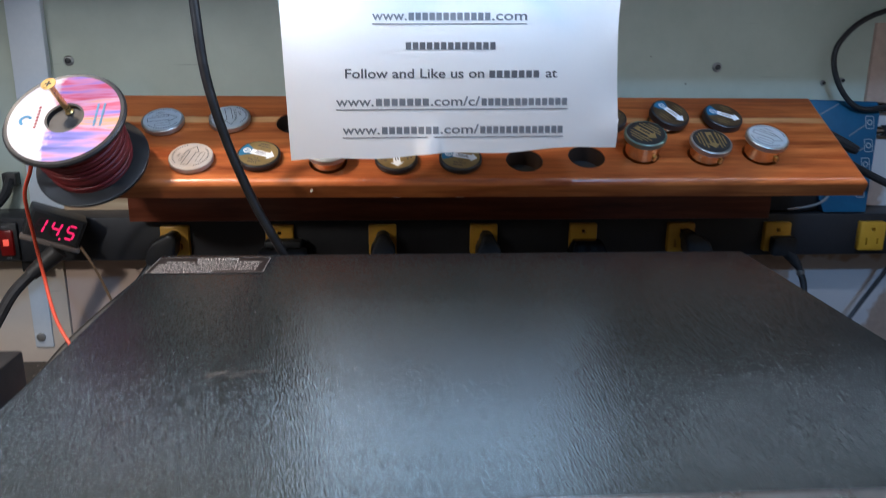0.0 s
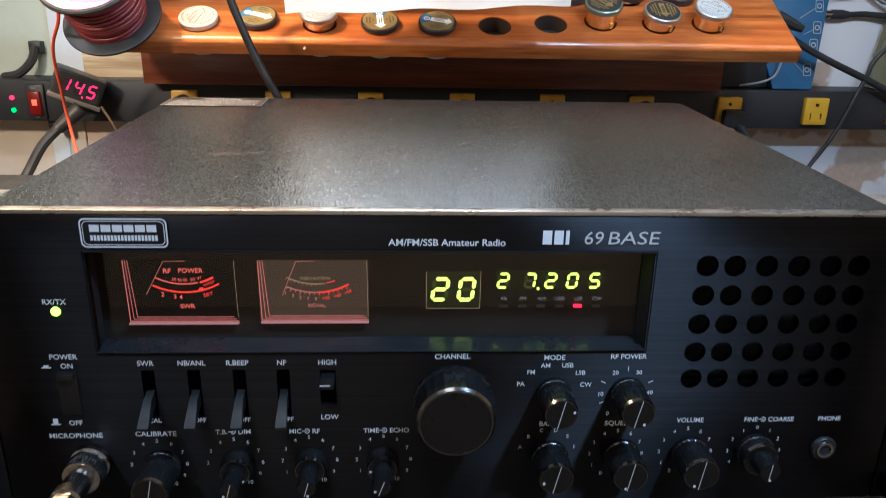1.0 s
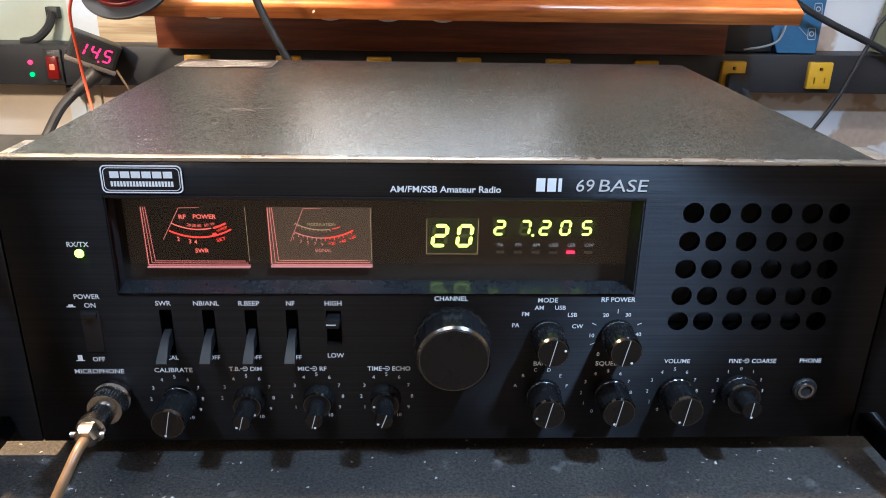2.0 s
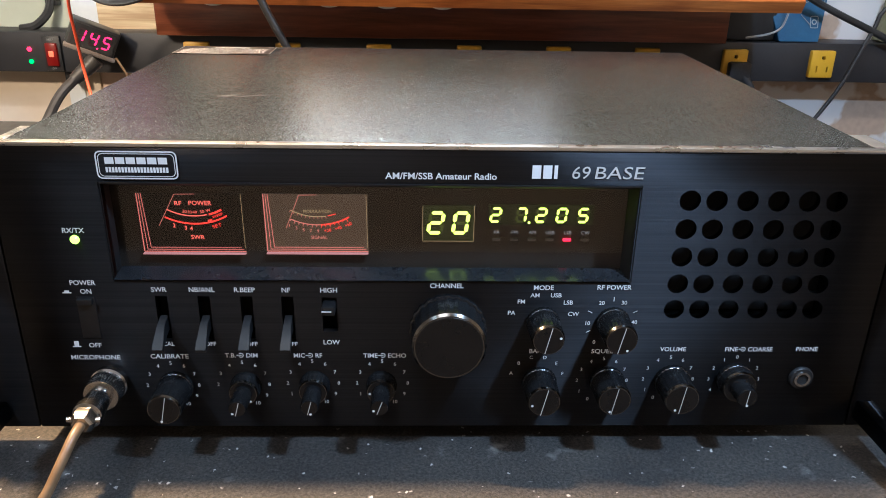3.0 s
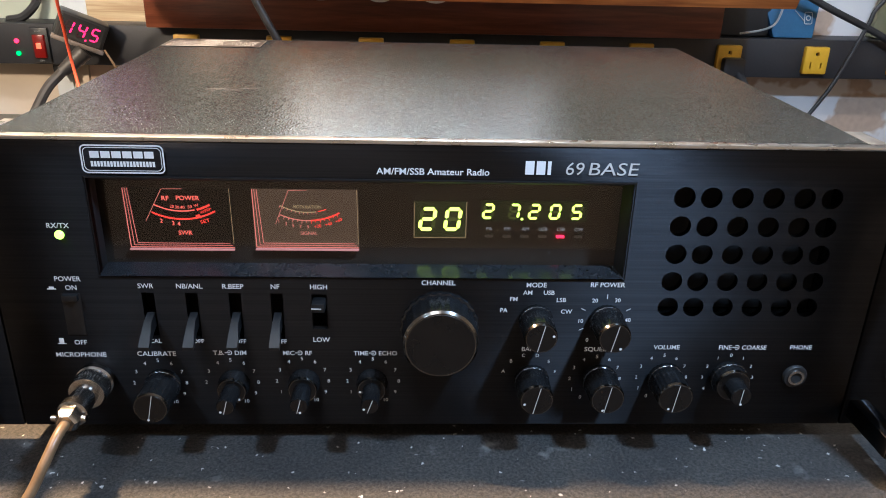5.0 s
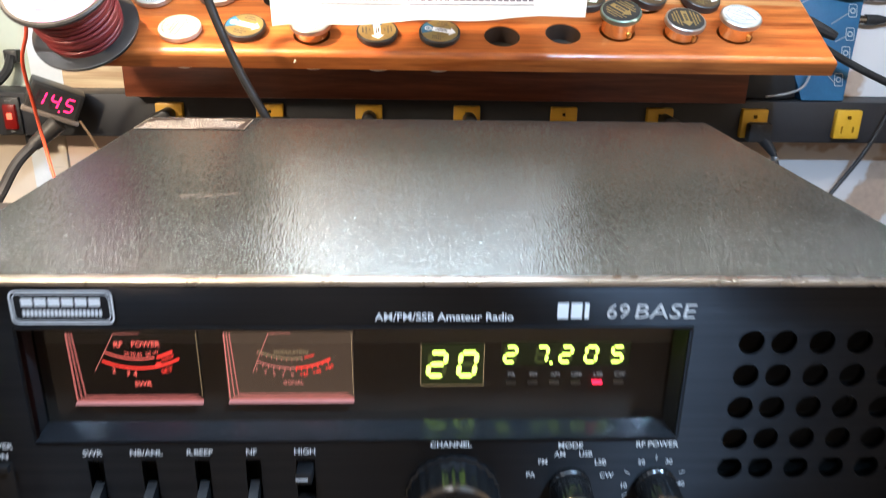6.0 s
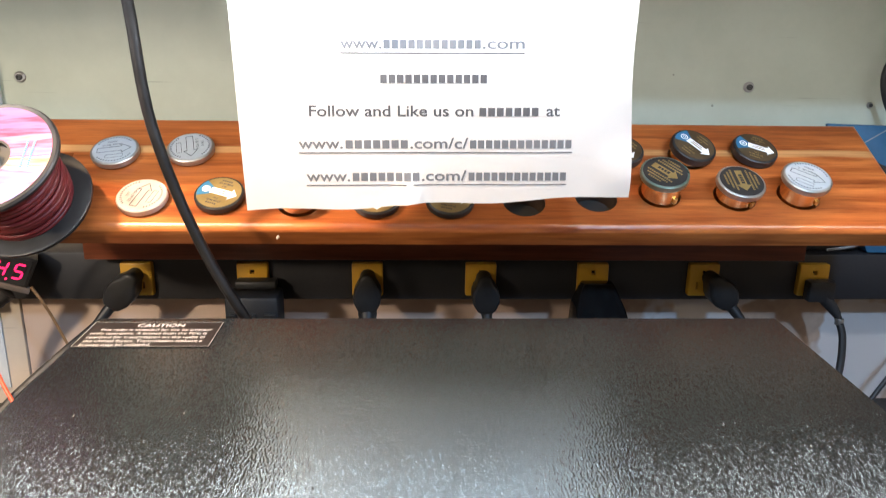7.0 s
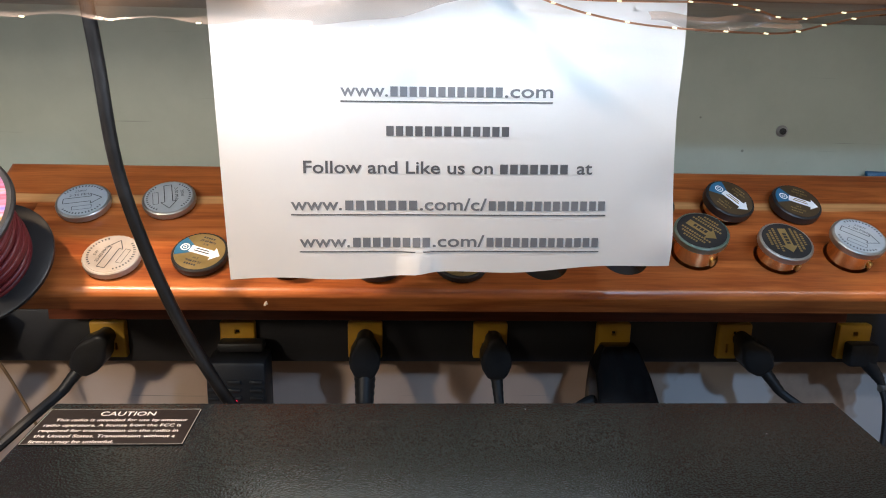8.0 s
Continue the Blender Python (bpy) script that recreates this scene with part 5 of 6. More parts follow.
# ---- blue box at the end of the rack ----
blue = thing("blue_instrument_box", (0.47, 0.60, 0.187), "blue enamelled instrument box leaning on the wall, side sockets", "instrument")
FACE = [Vector(p) for p in ((0.446, 0.575, 0.1872), (0.497, 0.575, 0.1872), (0.518, 0.609, 0.3110), (0.404, 0.612, 0.3140))]  # its leaning front, wider at the top
bm = bmesh.new()
a = [bm.verts.new(p) for p in FACE]
c = [bm.verts.new((p.x, WALL_Y - 0.0065, p.z)) for p in FACE]
bm.faces.new(a)
bm.faces.new(c[::-1])
for i in range(4):
    j = (i + 1) % 4
    bm.faces.new((a[j], a[i], c[i], c[j]))
bmesh.ops.recalc_face_normals(bm, faces=bm.faces)
bmesh.ops.bevel(bm, geom=bm.edges[:], offset=0.0018, segments=2, profile=0.5, affect="EDGES")
part("case", bm, M_BLUEBOX, blue)
fx = (FACE[1] - FACE[0]).normalized()
fz = fx.cross((FACE[3] - FACE[0]).normalized()).normalized()
BB = Matrix((fx, fz.cross(fx), fz)).transposed().to_4x4()


def on_face(x, z):
    """The frame on the leaning face at x and height z."""
    k = (z - FACE[0].z) / (FACE[2].z - FACE[0].z)
    return Matrix.Translation((x, FACE[1].y + (FACE[2].y - FACE[1].y) * k, z)) @ BB @ Matrix.Translation((0, 0, 0.0016))


for k, (sx, sz) in enumerate(((0.489, 0.211), (0.496, 0.241), (0.500, 0.262), (0.502, 0.288))):
    m = on_face(sx, sz)
    b = bmesh.new()
    ring = rounded(0.0048, 0.0072, 0.0016)
    stroke(b, m, ring + ring[:1], 0.0009)
    part("socket_mark", b, M_SILVERFACE, blue)
    b = bmesh.new()
    stroke(b, m, arc(0, 0, 0.0028, 0, 360, 16), 0.0014)
    part("socket_ring", b, M_SILVERFACE, blue)
    b = bmesh.new()
    stroke(b, m, [(-0.0055, -0.003), (-0.0055 - (0.020 if k in (1, 3) else 0.012), -0.003 + (0.012 if k == 0 else -0.013 if k == 3 else -0.006))], 0.0010)
    part("diagram_line", b, M_DIMINK, blue)
b = bmesh.new()
stroke(b, on_face(0.452, 0.302), [(-0.012, -0.007), (0.013, 0.007)], 0.0010)
part("diagram_line", b, M_DIMINK, blue)
for sx, cz, sleeve in ((0.5145, 0.305, M_STEEL), (0.5105, 0.278, M_RUBBER)):
    m = Matrix.Translation((sx, 0.611, cz)) @ pose(0, 0, 0, 0, 90, 0)
    k = part("socket", turned([(0.0062, -0.002), (0.0062, 0.006), (0.0052, 0.007), (0.0052, 0.014)], m, 24), M_CHROME, blue)
    part("connector_sleeve", turned([(0.0062, 0.0135), (0.0062, 0.028), (0.0040, 0.038)], m, 20), sleeve, k)
coax = thing("coax_cable", (0.60, 0.60, 0.27), "black cable plugged into the blue box", "cable")
part("jacket", swept([(0.545, 0.611, 0.278), (0.575, 0.609, 0.279), (0.62, 0.60, 0.272), (0.72, 0.58, 0.24), (0.85, 0.56, 0.19)], 0.0036), M_RUBBER, coax)
coax = thing("coax_cable", (0.60, 0.60, 0.30), "grey cable plugged into the blue box", "cable")
part("jacket", swept([(0.550, 0.611, 0.305), (0.570, 0.609, 0.303), (0.60, 0.60, 0.290), (0.70, 0.58, 0.27), (0.84, 0.56, 0.23)], 0.0030), M_STEEL, coax)
cross = thing("black_cable", (0.5, 0.55, 0.2), "thick black cable running out from under the rack", "cable")
part("jacket", swept([(0.385, 0.560, 0.285), (0.415, 0.5605, 0.272), (0.462, 0.560, 0.245), (0.506, 0.560, 0.224), (0.58, 0.560, 0.192), (0.70, 0.55, 0.13), (0.8, 0.55, 0.05)], 0.0042), M_RUBBER, cross)
part("boot", swept([(0.425, 0.552, 0.276), (0.440, 0.548, 0.270), (0.456, 0.545, 0.263)], (0.0085, 0.0050), steps=4), M_BLACK, cross)
# block added to make the gap beside the skirt end dark
dark = thing("dark_block", (0.405, 0.60, 0.187), "dark block filling the gap under the rack end", "box")
part("case", boxed(0.374, 0.443, 0.584, WALL_Y - 0.0065, 0.1872, 0.262, 0.003), M_BLACK, dark)
white = thing("grey_lead", (0.43, 0.573, 0.19), "thin pale lead under the end of the rack", "cable")
part("jacket", swept([(0.448, 0.566, 0.236), (0.446, 0.566, 0.218), (0.440, 0.566, 0.204), (0.425, 0.568, 0.1965), (0.400, 0.57, 0.192)], 0.0014), M_DIMINK, white)
stake = thing("wooden_stake", (0.60, 0.60, 0.187), "olive painted wooden stake leaning at the wall", "stake")
part("stake_board", boxed(-0.013, 0.013, 0.0, 0.012, 0.0, 0.24, 0.001, m=Matrix.Translation((0.590, 0.585, 0.187)) @ pose(0, 0, 0, -6, 12, 0)), surface("olive_paint", (0.16, 0.15, 0.08), (0.22, 0.21, 0.12), 0.6, scale=20, fine=160), stake)
pouch = thing("dark_pouch", (0.64, 0.60, 0.19), "dark purple-grey cloth pouch beside the strip", "pouch")
part("pouch_body", turned([(0.018, 0.0), (0.026, 0.006), (0.028, 0.04), (0.024, 0.075), (0.012, 0.092), (0.007, 0.094)], Matrix.Translation((0.645, 0.596, 0.187)), 20), surface("purple_cloth", (0.025, 0.020, 0.032), (0.05, 0.042, 0.06), 0.8, scale=60, fine=500, bump=0.3), pouch)
loop = thing("black_cable", (0.55, 0.6, 0.35), "thin black cable looping down the wall", "cable")
part("jacket", swept([(0.62, 0.60, 0.425), (0.50, 0.60, 0.412), (0.452, 0.60, 0.378), (0.453, 0.60, 0.340), (0.482, 0.599, 0.306), (0.524, 0.598, 0.310), (0.568, 0.595, 0.340), (0.68, 0.58, 0.40)], 0.0030), M_RUBBER, loop)
drop = thing("black_cable", (0.55, 0.55, 0.1), "thin black cord hanging in front of the power strip", "cable")
part("jacket", swept([(0.66, 0.560, 0.33), (0.571, 0.560, 0.237), (0.556, 0.560, 0.205), (0.530, 0.560, 0.136), (0.497, 0.56, 0.080), (0.44, 0.54, 0.012)], 0.0026), M_RUBBER, drop)
wbox = thing("wall_adapter", (0.62, 0.6, 0.42), "black adapter block high on the wall with cord", "adapter")
part("block", boxed(0.585, 0.68, 0.575, WALL_Y, 0.385, 0.444, 0.004), M_BLACK, wbox)

# ---- black box beside the radio ----
side = thing("black_equipment_box", (-0.42, 0.35, 0.0), "plain black equipment box standing beside the radio", "box")
part("case", boxed(-0.60, -0.350, 0.19, 0.335, 0.0, 0.130, 0.003), M_BLACK, side)

# ---- the radio ----
radio = thing("base_radio", (0, 0.19, 0.0), "large black base station radio with lit display", "radio")
X0, X1, Z0, ZT, BACK = -0.2505, 0.2662, 0.012, 0.1955, 0.3620
C0, C1 = -0.2430, 0.2500  # the case is narrower than its front panel
RISE = 0.0048  # the top climbs this much towards the back
CAVITIES = bmesh.new()
box(CAVITIES, -0.195, 0.1215, 0.0, 0.0245, 0.1095, 0.1790)
box(CAVITIES, 0.1305, 0.2400, 0.0, 0.0245, 0.0860, 0.1780)
box(CAVITIES, -0.1750, -0.0550, 0.0, 0.0245, 0.0700, 0.1080)
case = cut(boxed(C0, C1, 0.0045, BACK, Z0 + 0.003, ZT - 0.0005, 0.0012), CAVITIES)
for v in case.verts:
    if v.co.z > ZT - 0.002:
        v.co.z += RISE * (v.co.y - 0.0045) / BACK
shell = part("case", case, M_CASE, radio, "black crinkle-painted metal case")


def pebbled_sheet(x0, x1, y0, y1, step=0.0005, grain=0.0016, depth=0.000115):
    """The crinkle paint of the case top: a fine sheet in relief, its rim turned down."""
    cols, rows = int((x1 - x0) / step), int((y1 - y0) / step)
    rng = np.random.default_rng(11)
    pitch = np.hypot(np.fft.fftfreq(rows, step)[:, None], np.fft.rfftfreq(cols, step)[None, :])
    band = np.exp(-(((pitch - 1 / grain) * grain * 1.9) ** 2))
    high = np.fft.irfft2(np.fft.rfft2(rng.standard_normal((rows, cols))) * band, s=(rows, cols))
    high = np.tanh(high / high.std()) * depth * 1.3
    xs, ys = np.meshgrid(np.linspace(x0, x1, cols), np.linspace(y0, y1, rows))
    zs = ZT + RISE * (ys - 0.0045) / BACK + 0.00004 + high
    for side in (zs[0], zs[-1], zs[:, 0], zs[:, -1]):
        side -= 0.0010
    me = bpy.data.meshes.new("paint_relief")
    at = np.arange(rows * cols).reshape(rows, cols)
    quads = np.stack((at[:-1, :-1], at[:-1, 1:], at[1:, 1:], at[1:, :-1]), -1).reshape(-1, 4)
    me.vertices.add(rows * cols)
    me.vertices.foreach_set("co", np.stack((xs, ys, zs), -1).astype(np.float32).ravel())
    me.loops.add(quads.size)
    me.loops.foreach_set("vertex_index", quads.astype(np.int32).ravel())
    me.polygons.add(len(quads))
    me.polygons.foreach_set("loop_start", np.arange(0, quads.size, 4, dtype=np.int32))
    me.polygons.foreach_set("use_smooth", np.ones(len(quads), dtype=bool))
    me.update(calc_edges=True)
    me.materials.append(M_CASE)
    return me


relief_ob = new("paint_relief", pebbled_sheet(C0 + 0.0010, C1 - 0.0010, 0.0066, BACK - 0.0012))
relief_ob.parent = shell
tagged(relief_ob, "crinkled black paint of the case top")
for fx in (X0 + 0.04, X1 - 0.04):
    for fy in (0.04, BACK - 0.04):
        part("foot", turned([(0.011, 0), (0.012, 0.002), (0.012, 0.016)], Matrix.Translation((fx, fy, 0)), 20), M_RUBBER, radio)
panel = boxed(X0, X1, 0.0, 0.0043, Z0, ZT - 0.0012, 0.0004)
tools = bmesh.new()
WIN = (-0.190, 0.1130, 0.1150, 0.1735)
box(tools, WIN[0], WIN[1], -0.02, 0.02, WIN[2], WIN[3])
HX, HZ = (0.1425, 0.1580, 0.1760, 0.1940, 0.2120, 0.2280), (0.1660, 0.1485, 0.1310, 0.1135, 0.0965)
for hx in HX:
    for hz in HZ:
        lathe(tools, [(0.0062, -0.02), (0.0062, 0.02)], plate_at(hx, 0, hz), 28)
LEVERS = (-0.1650, -0.1400, -0.1150, -0.0908)
for lx in LEVERS:
    box(tools, lx - 0.0036, lx + 0.0036, -0.02, 0.02, 0.0735, 0.1040)
box(tools, -0.0705, -0.0615, -0.02, 0.02, 0.0805, 0.1035)
front = part("front_panel", cut(panel, tools), M_PANEL, radio, "black brushed aluminium front panel")
part("slot_backing", boxed(-0.1745, -0.0555, 0.0232, 0.0240, 0.0705, 0.1075), M_HOLE, front)
part("speaker_cloth", boxed(0.1310, 0.2395, 0.0200, 0.0210, 0.0865, 0.1775), M_HOLE, front)
part("top_edge", boxed(X0, X1, -0.0006, 0.0062, ZT - 0.0011, ZT + 0.0012, 0.0005), M_EDGE, front, "bright bare aluminium top edge")
for s in (-1, 1):
    xa, xb = (X1 + 0.0008, 0.312) if s > 0 else (-0.302, X0 - 0.0008)
    ear = part("side_ear", boxed(xa, xb, -0.0003, 0.0042, Z0, ZT, 0.0008), M_PANEL, radio, "black brushed side ear")
    fa, fb = (C1 + 0.0012, C1 + 0.0125) if s > 0 else (C0 - 0.0072, C0 - 0.0012)
    part("ear_flange", boxed(fa, fb, 0.0046, 0.044, Z0 + 0.004, ZT - 0.0022, 0.0006), M_PANEL, ear, "black flange along the case side")
    # left edge takes the brighter metal, right edge the duller
    part("flange_edge", boxed(fa, fb, 0.0046, 0.044, ZT - 0.0020, ZT - 0.0006, 0.0004), M_EDGE if s < 0 else M_STEEL, ear, "metal flange edge")
    hxx = 0.2925 if s > 0 else -0.287
    part("ear_screw", turned([(0.0052, 0), (0.0048, 0.0022), (0.003, 0.0030)], plate_at(hxx, 0, 0.050), 20), M_CHROME, ear)
    handle = bmesh.new()
    a, b = (0.2700, 0.2820) if s > 0 else (-0.280, -0.268)
    box(handle, a, b, -0.044, 0.0, 0.018, 0.031, 0.001)
    box(handle, a, b, -0.044, 0.0, 0.170, 0.183, 0.001)
    box(handle, a, b, -0.056, -0.0435, 0.018, 0.183, 0.002)
    part("handle", handle, M_PANEL, ear, "square black carrying handle")

# display window
bez = bmesh.new()
o = [(WIN[0] - 0.001, WIN[2] - 0.0006), (WIN[1] + 0.001, WIN[2] - 0.0006), (WIN[1] + 0.001, WIN[3] + 0.001), (WIN[0] - 0.001, WIN[3] + 0.001)]
p = [(WIN[0] + 0.0004, WIN[2] + 0.0030), (WIN[1] - 0.0034, WIN[2] + 0.0030), (WIN[1] - 0.0034, WIN[3] - 0.0045), (WIN[0] + 0.0004, WIN[3] - 0.0045)]
vo = [bez.verts.new((x, -0.0007, z)) for x, z in o]
vi = [bez.verts.new((x, 0.0110, z)) for x, z in p]
vb = [bez.verts.new((x, 0.0040, z)) for x, z in o]
for i in range(4):
    j = (i + 1) % 4
    bez.faces.new((vo[i], vo[j], vi[j], vi[i]))
    bez.faces.new((vb[j], vb[i], vo[i], vo[j])[::-1])
bezel = part("window_bezel", bez, surface("black_bezel_plastic", (0.005, 0.005, 0.0055), (0.008, 0.008, 0.009), 0.6, scale=60, fine=500), front, "sloped black window bezel", angle=20)
sill = bmesh.new()
q = [(-0.1905, -0.0011, 0.1152), (0.1128, -0.0011, 0.1152), (0.1094, 0.0108, 0.1186), (-0.1893, 0.0108, 0.1186)]
sill.faces.new([sill.verts.new(c) for c in q])
bmesh.ops.solidify(sill, geom=sill.faces[:], thickness=0.0006)
part("window_sill", sill, surface("grey_sill", (0.030, 0.032, 0.037), (0.040, 0.042, 0.048), 0.17, scale=30, fine=300, spread=0.02, bump=0.01, spec=1.0), front, "glossy dark grey sill under the display")
# board's brown also carries the haze reflected in the window
part("display_board", boxed(-0.1945, 0.121, 0.0222, 0.0235, 0.110, 0.1785), surface("brown_black_board", (0.050, 0.039, 0.031), (0.066, 0.051, 0.041), 0.4, scale=20), radio)
pane = part("window_pane", boxed(-0.1940, 0.1205, 0.0112, 0.0118, 0.1100, 0.1785), M_GLASS, radio, "tinted clear window")
pane.visible_shadow = False
part("upper_lip", boxed(-0.190, 0.114, -0.0016, 0.0010, 0.1738, 0.1746), M_LEVER, front)


def dial(name, x0, x1, z0, z1, face):
    t = part(name, boxed(x0, x1, 0.0212, 0.0220, z0, z1), face, radio, "dim backlit red-scaled meter")
    m = plate_at((x0 + x1) / 2, 0.0208, 0)
    w = (x1 - x0) / 2
    rim = bmesh.new()
    for k in range(3):
        d = 0.0013 * k
        stroke(rim, m, [(-w + 0.0004 + d, z1), (-w + 0.0010 + d * 1.6, z0 + 0.0006 + d), (w - d, z0 + 0.0006 + d)], 0.00055 if k == 0 else 0.00038)
    part("lit_rim", rim, M_RIM, t)
    part("lit_ledge", boxed(x0 + 0.0005, x1, 0.0188, 0.0211, z0 - 0.0008, z0, 0.0002), M_LEDGE, t)
    rim = bmesh.new()
    stroke(rim, m, [(w - 0.0004, z0 + 0.003), (w - 0.0008, z1)], 0.00025)
    part("edge_line", rim, M_METERTAN, t)
    return t, m


def on_arc(cx, cz, r, deg):
    return cx + r * math.cos(radians(deg)), cz + r * math.sin(radians(deg))


# first meter: power and swr
t, m = dial("power_meter", -0.1795, -0.1175, 0.1235, 0.1610, M_METERFACE)
CZ, R = 0.1805, 0.0385
part("red_arc", stroke(bmesh.new(), m, arc(0.002, CZ, R, 243, 300, 28), 0.0010), M_METERRED, t)
part("pale_arc", stroke(bmesh.new(), m, arc(0.002, CZ, R - 0.0050, 242, 283, 22), 0.0007), M_METERSALMON, t)
part("red_band", stroke(bmesh.new(), m, arc(0.002, CZ, R - 0.0048, 285, 299, 10), 0.0012), M_METERRED, t)
part("red_block", stroke(bmesh.new(), m, arc(0.002, CZ, R - 0.0006, 282, 286, 4), 0.0022), M_METERRED, t)
part("needle", stroke(bmesh.new(), m, [(-0.0195, 0.1405), (-0.0085, 0.1605), (0.0035, 0.1607)], 0.0003), M_METERPINK, t)
w1 = bmesh.new()
letters(w1, "RF", m @ Matrix.Translation((-0.0068, 0.1550, 0)), 0.0028, 0.0042, bold=0.02)
letters(w1, "POWER", m @ Matrix.Translation((0.0062, 0.1552, 0)), 0.0028, 0.0135, bold=0.02)
letters(w1, "SWR", m @ Matrix.Translation((0.0028, 0.1335, 0)), 0.0027, 0.0082, bold=0.02)
for s, dg in (("2", 252.5), ("3", 262), ("4", 266.5)):
    letters(w1, s, m @ Matrix.Translation((*on_arc(0.002, CZ, R + 0.0030, dg), 0)), 0.0026, bold=0.02)
part("scale_words", w1, M_METERSALMON, t)
w2 = bmesh.new()
for s, dg in (("20", 260), ("30", 265.5), ("40", 271), ("50", 279), ("W", 286)):
    letters(w2, s, m @ Matrix.Translation((*on_arc(0.002, CZ, R - 0.0074, dg), 0)) @ pose(0, 0, 0, 0, 0, dg - 270), 0.0019)
part("scale_numbers", w2, M_METERSALMON, t)
w2 = bmesh.new()
letters(w2, "WPEP", m @ Matrix.Translation((*on_arc(0.002, CZ, R - 0.0026, 292.5), 0)) @ pose(0, 0, 0, 0, 0, 22), 0.0017, 0.0068)
letters(w2, "SET", m @ Matrix.Translation((*on_arc(0.002, CZ, R + 0.0032, 288), 0)) @ pose(0, 0, 0, 0, 0, 16), 0.0022, 0.0058)
part("red_words", w2, M_METERRED, t)

# second meter: signal and modulation
t, m = dial("signal_meter", -0.1055, -0.0435, 0.1240, 0.1610, M_METERFACE2)
part("tan_arc", stroke(bmesh.new(), m, arc(0.001, CZ - 0.001, R - 0.0060, 241, 279, 18), 0.0006), M_METERTAN, t)
part("pale_arc", stroke(bmesh.new(), m, arc(0.001, CZ - 0.001, R - 0.0008, 245, 273, 18), 0.0006), M_METERPINK, t)
part("red_arc", stroke(bmesh.new(), m, arc(0.001, CZ - 0.001, R - 0.0008, 273, 300, 16), 0.0009), M_METERRED, t)
ticks, reds = bmesh.new(), bmesh.new()
for k in range(14):
    dg = 245 + 4 * k
    stroke(ticks if dg < 272 else reds, m, [on_arc(0.001, CZ - 0.001, R - 0.0008, dg), on_arc(0.001, CZ - 0.001, R + (0.0012 if k % 2 else 0.0006), dg)], 0.0004)
    if k < 10:
        stroke(ticks, m, [on_arc(0.001, CZ - 0.001, R - 0.0060, 241 + 4.2 * k), on_arc(0.001, CZ - 0.001, R - 0.0046, 241 + 4.2 * k)], 0.0003)
stroke(reds, m, arc(0.001, CZ - 0.001, R - 0.0060, 281, 290, 5), 0.0005)
w1, w2, w3 = bmesh.new(), bmesh.new(), bmesh.new()
for s, dg in (("1", 246), ("3", 252), ("5", 258), ("7", 264), ("9", 270)):
    letters(w1, s, m @ Matrix.Translation((*on_arc(0.001, CZ - 0.001, R + 0.0032, dg), 0)), 0.0022)
letters(w1, "SIGNAL", m @ Matrix.Translation((0.0015, 0.1338, 0)), 0.0023, 0.0100)
for s, dg in (("+20", 278), ("+40", 287), ("+60", 296)):
    letters(w2, s, m @ Matrix.Translation((*on_arc(0.001, CZ - 0.001, R + 0.0030, dg), 0)) @ pose(0, 0, 0, 0, 0, dg - 270), 0.0020)
letters(w3, "MODULATION", m @ Matrix.Translation((0.001, 0.1505, 0)), 0.0020, 0.0165)
part("ticks", ticks, M_METERPINK, t)
part("red_ticks", reds, M_METERRED, t)
part("scale_words", w1, M_METERPINK, t)
part("red_numbers", w2, M_METERRED, t)
part("tan_words", w3, M_METERTAN, t)
part("needle", stroke(bmesh.new(), m, [(-0.0180, 0.1395), (-0.0095, 0.1605), (0.0010, 0.1607)], 0.0003), M_METERPINK, t)

# figures
on, off = bmesh.new(), bmesh.new()
for ch, dx in (("2", -0.0025), ("0", 0.0125)):
    seven(on, off, plate_at(dx, 0.0206, 0.1437), ch, 0.0100, 0.0150, 0.13, 0.17)
shown = part("channel_display", boxed(-0.0105, 0.0205, 0.0210, 0.0220, 0.1315, 0.1545), lit("dark_green_window", (0.05, 0.06, 0.015), 0.16), radio, "channel display in green figures")
part("lit_figures", on, M_DIGIT, shown)
part("unlit_figures", off, M_DIGITOFF, shown)
b = bmesh.new()
stroke(b, plate_at(0, 0.0207, 0), [(-0.0105, 0.1545), (-0.0105, 0.1318), (0.0205, 0.1318), (0.0205, 0.1545)], 0.0003)
part("window_line", b, M_METERTAN, shown)
on, off = bmesh.new(), bmesh.new()
for ch, dx in (("2", 0.0335), ("7", 0.0490), ("2", 0.0610), ("0", 0.0735), ("5", 0.0865)):
    seven(on, off, plate_at(dx, 0.0206, 0.1490), ch, 0.0068, 0.0098, 0.13, 0.17)
for dx in (0.0538,):
    flat(on, plate_at(dx, 0.0206, 0.1442), arc(0, 0, 0.0008, 0, 330, 10))
shown = part("frequency_display", boxed(0.0290, 0.0930, 0.0210, 0.0220, 0.1425, 0.1555), lit("dark_green_window_b", (0.04, 0.05, 0.012), 0.12), radio, "frequency display in green figures")
part("lit_figures", on, M_DIGIT, shown)
part("unlit_figures", off, M_DIGITOFF, shown)
for k, word in enumerate(("PA", "FM", "AM", "USB", "LSB", "CW")):
    dx = 0.0345 + 0.01085 * k
    text("mode_word", word, plate_at(dx, 0.0205, 0.1380), 0.0023, M_DIMLIT, radio)
    part("mode_lamp", boxed(dx - 0.0024, dx + 0.0024, 0.0206, 0.0221, 0.1322, 0.1336), M_REDLIT if word == "LSB" else M_DIMINK, radio)

# printed panel words
PY = -0.0004
LEAN = Matrix(((1, 0.10, 0, 0), (0, 1, 0, 0), (0, 0, 1, 0), (0, 0, 0, 1)))


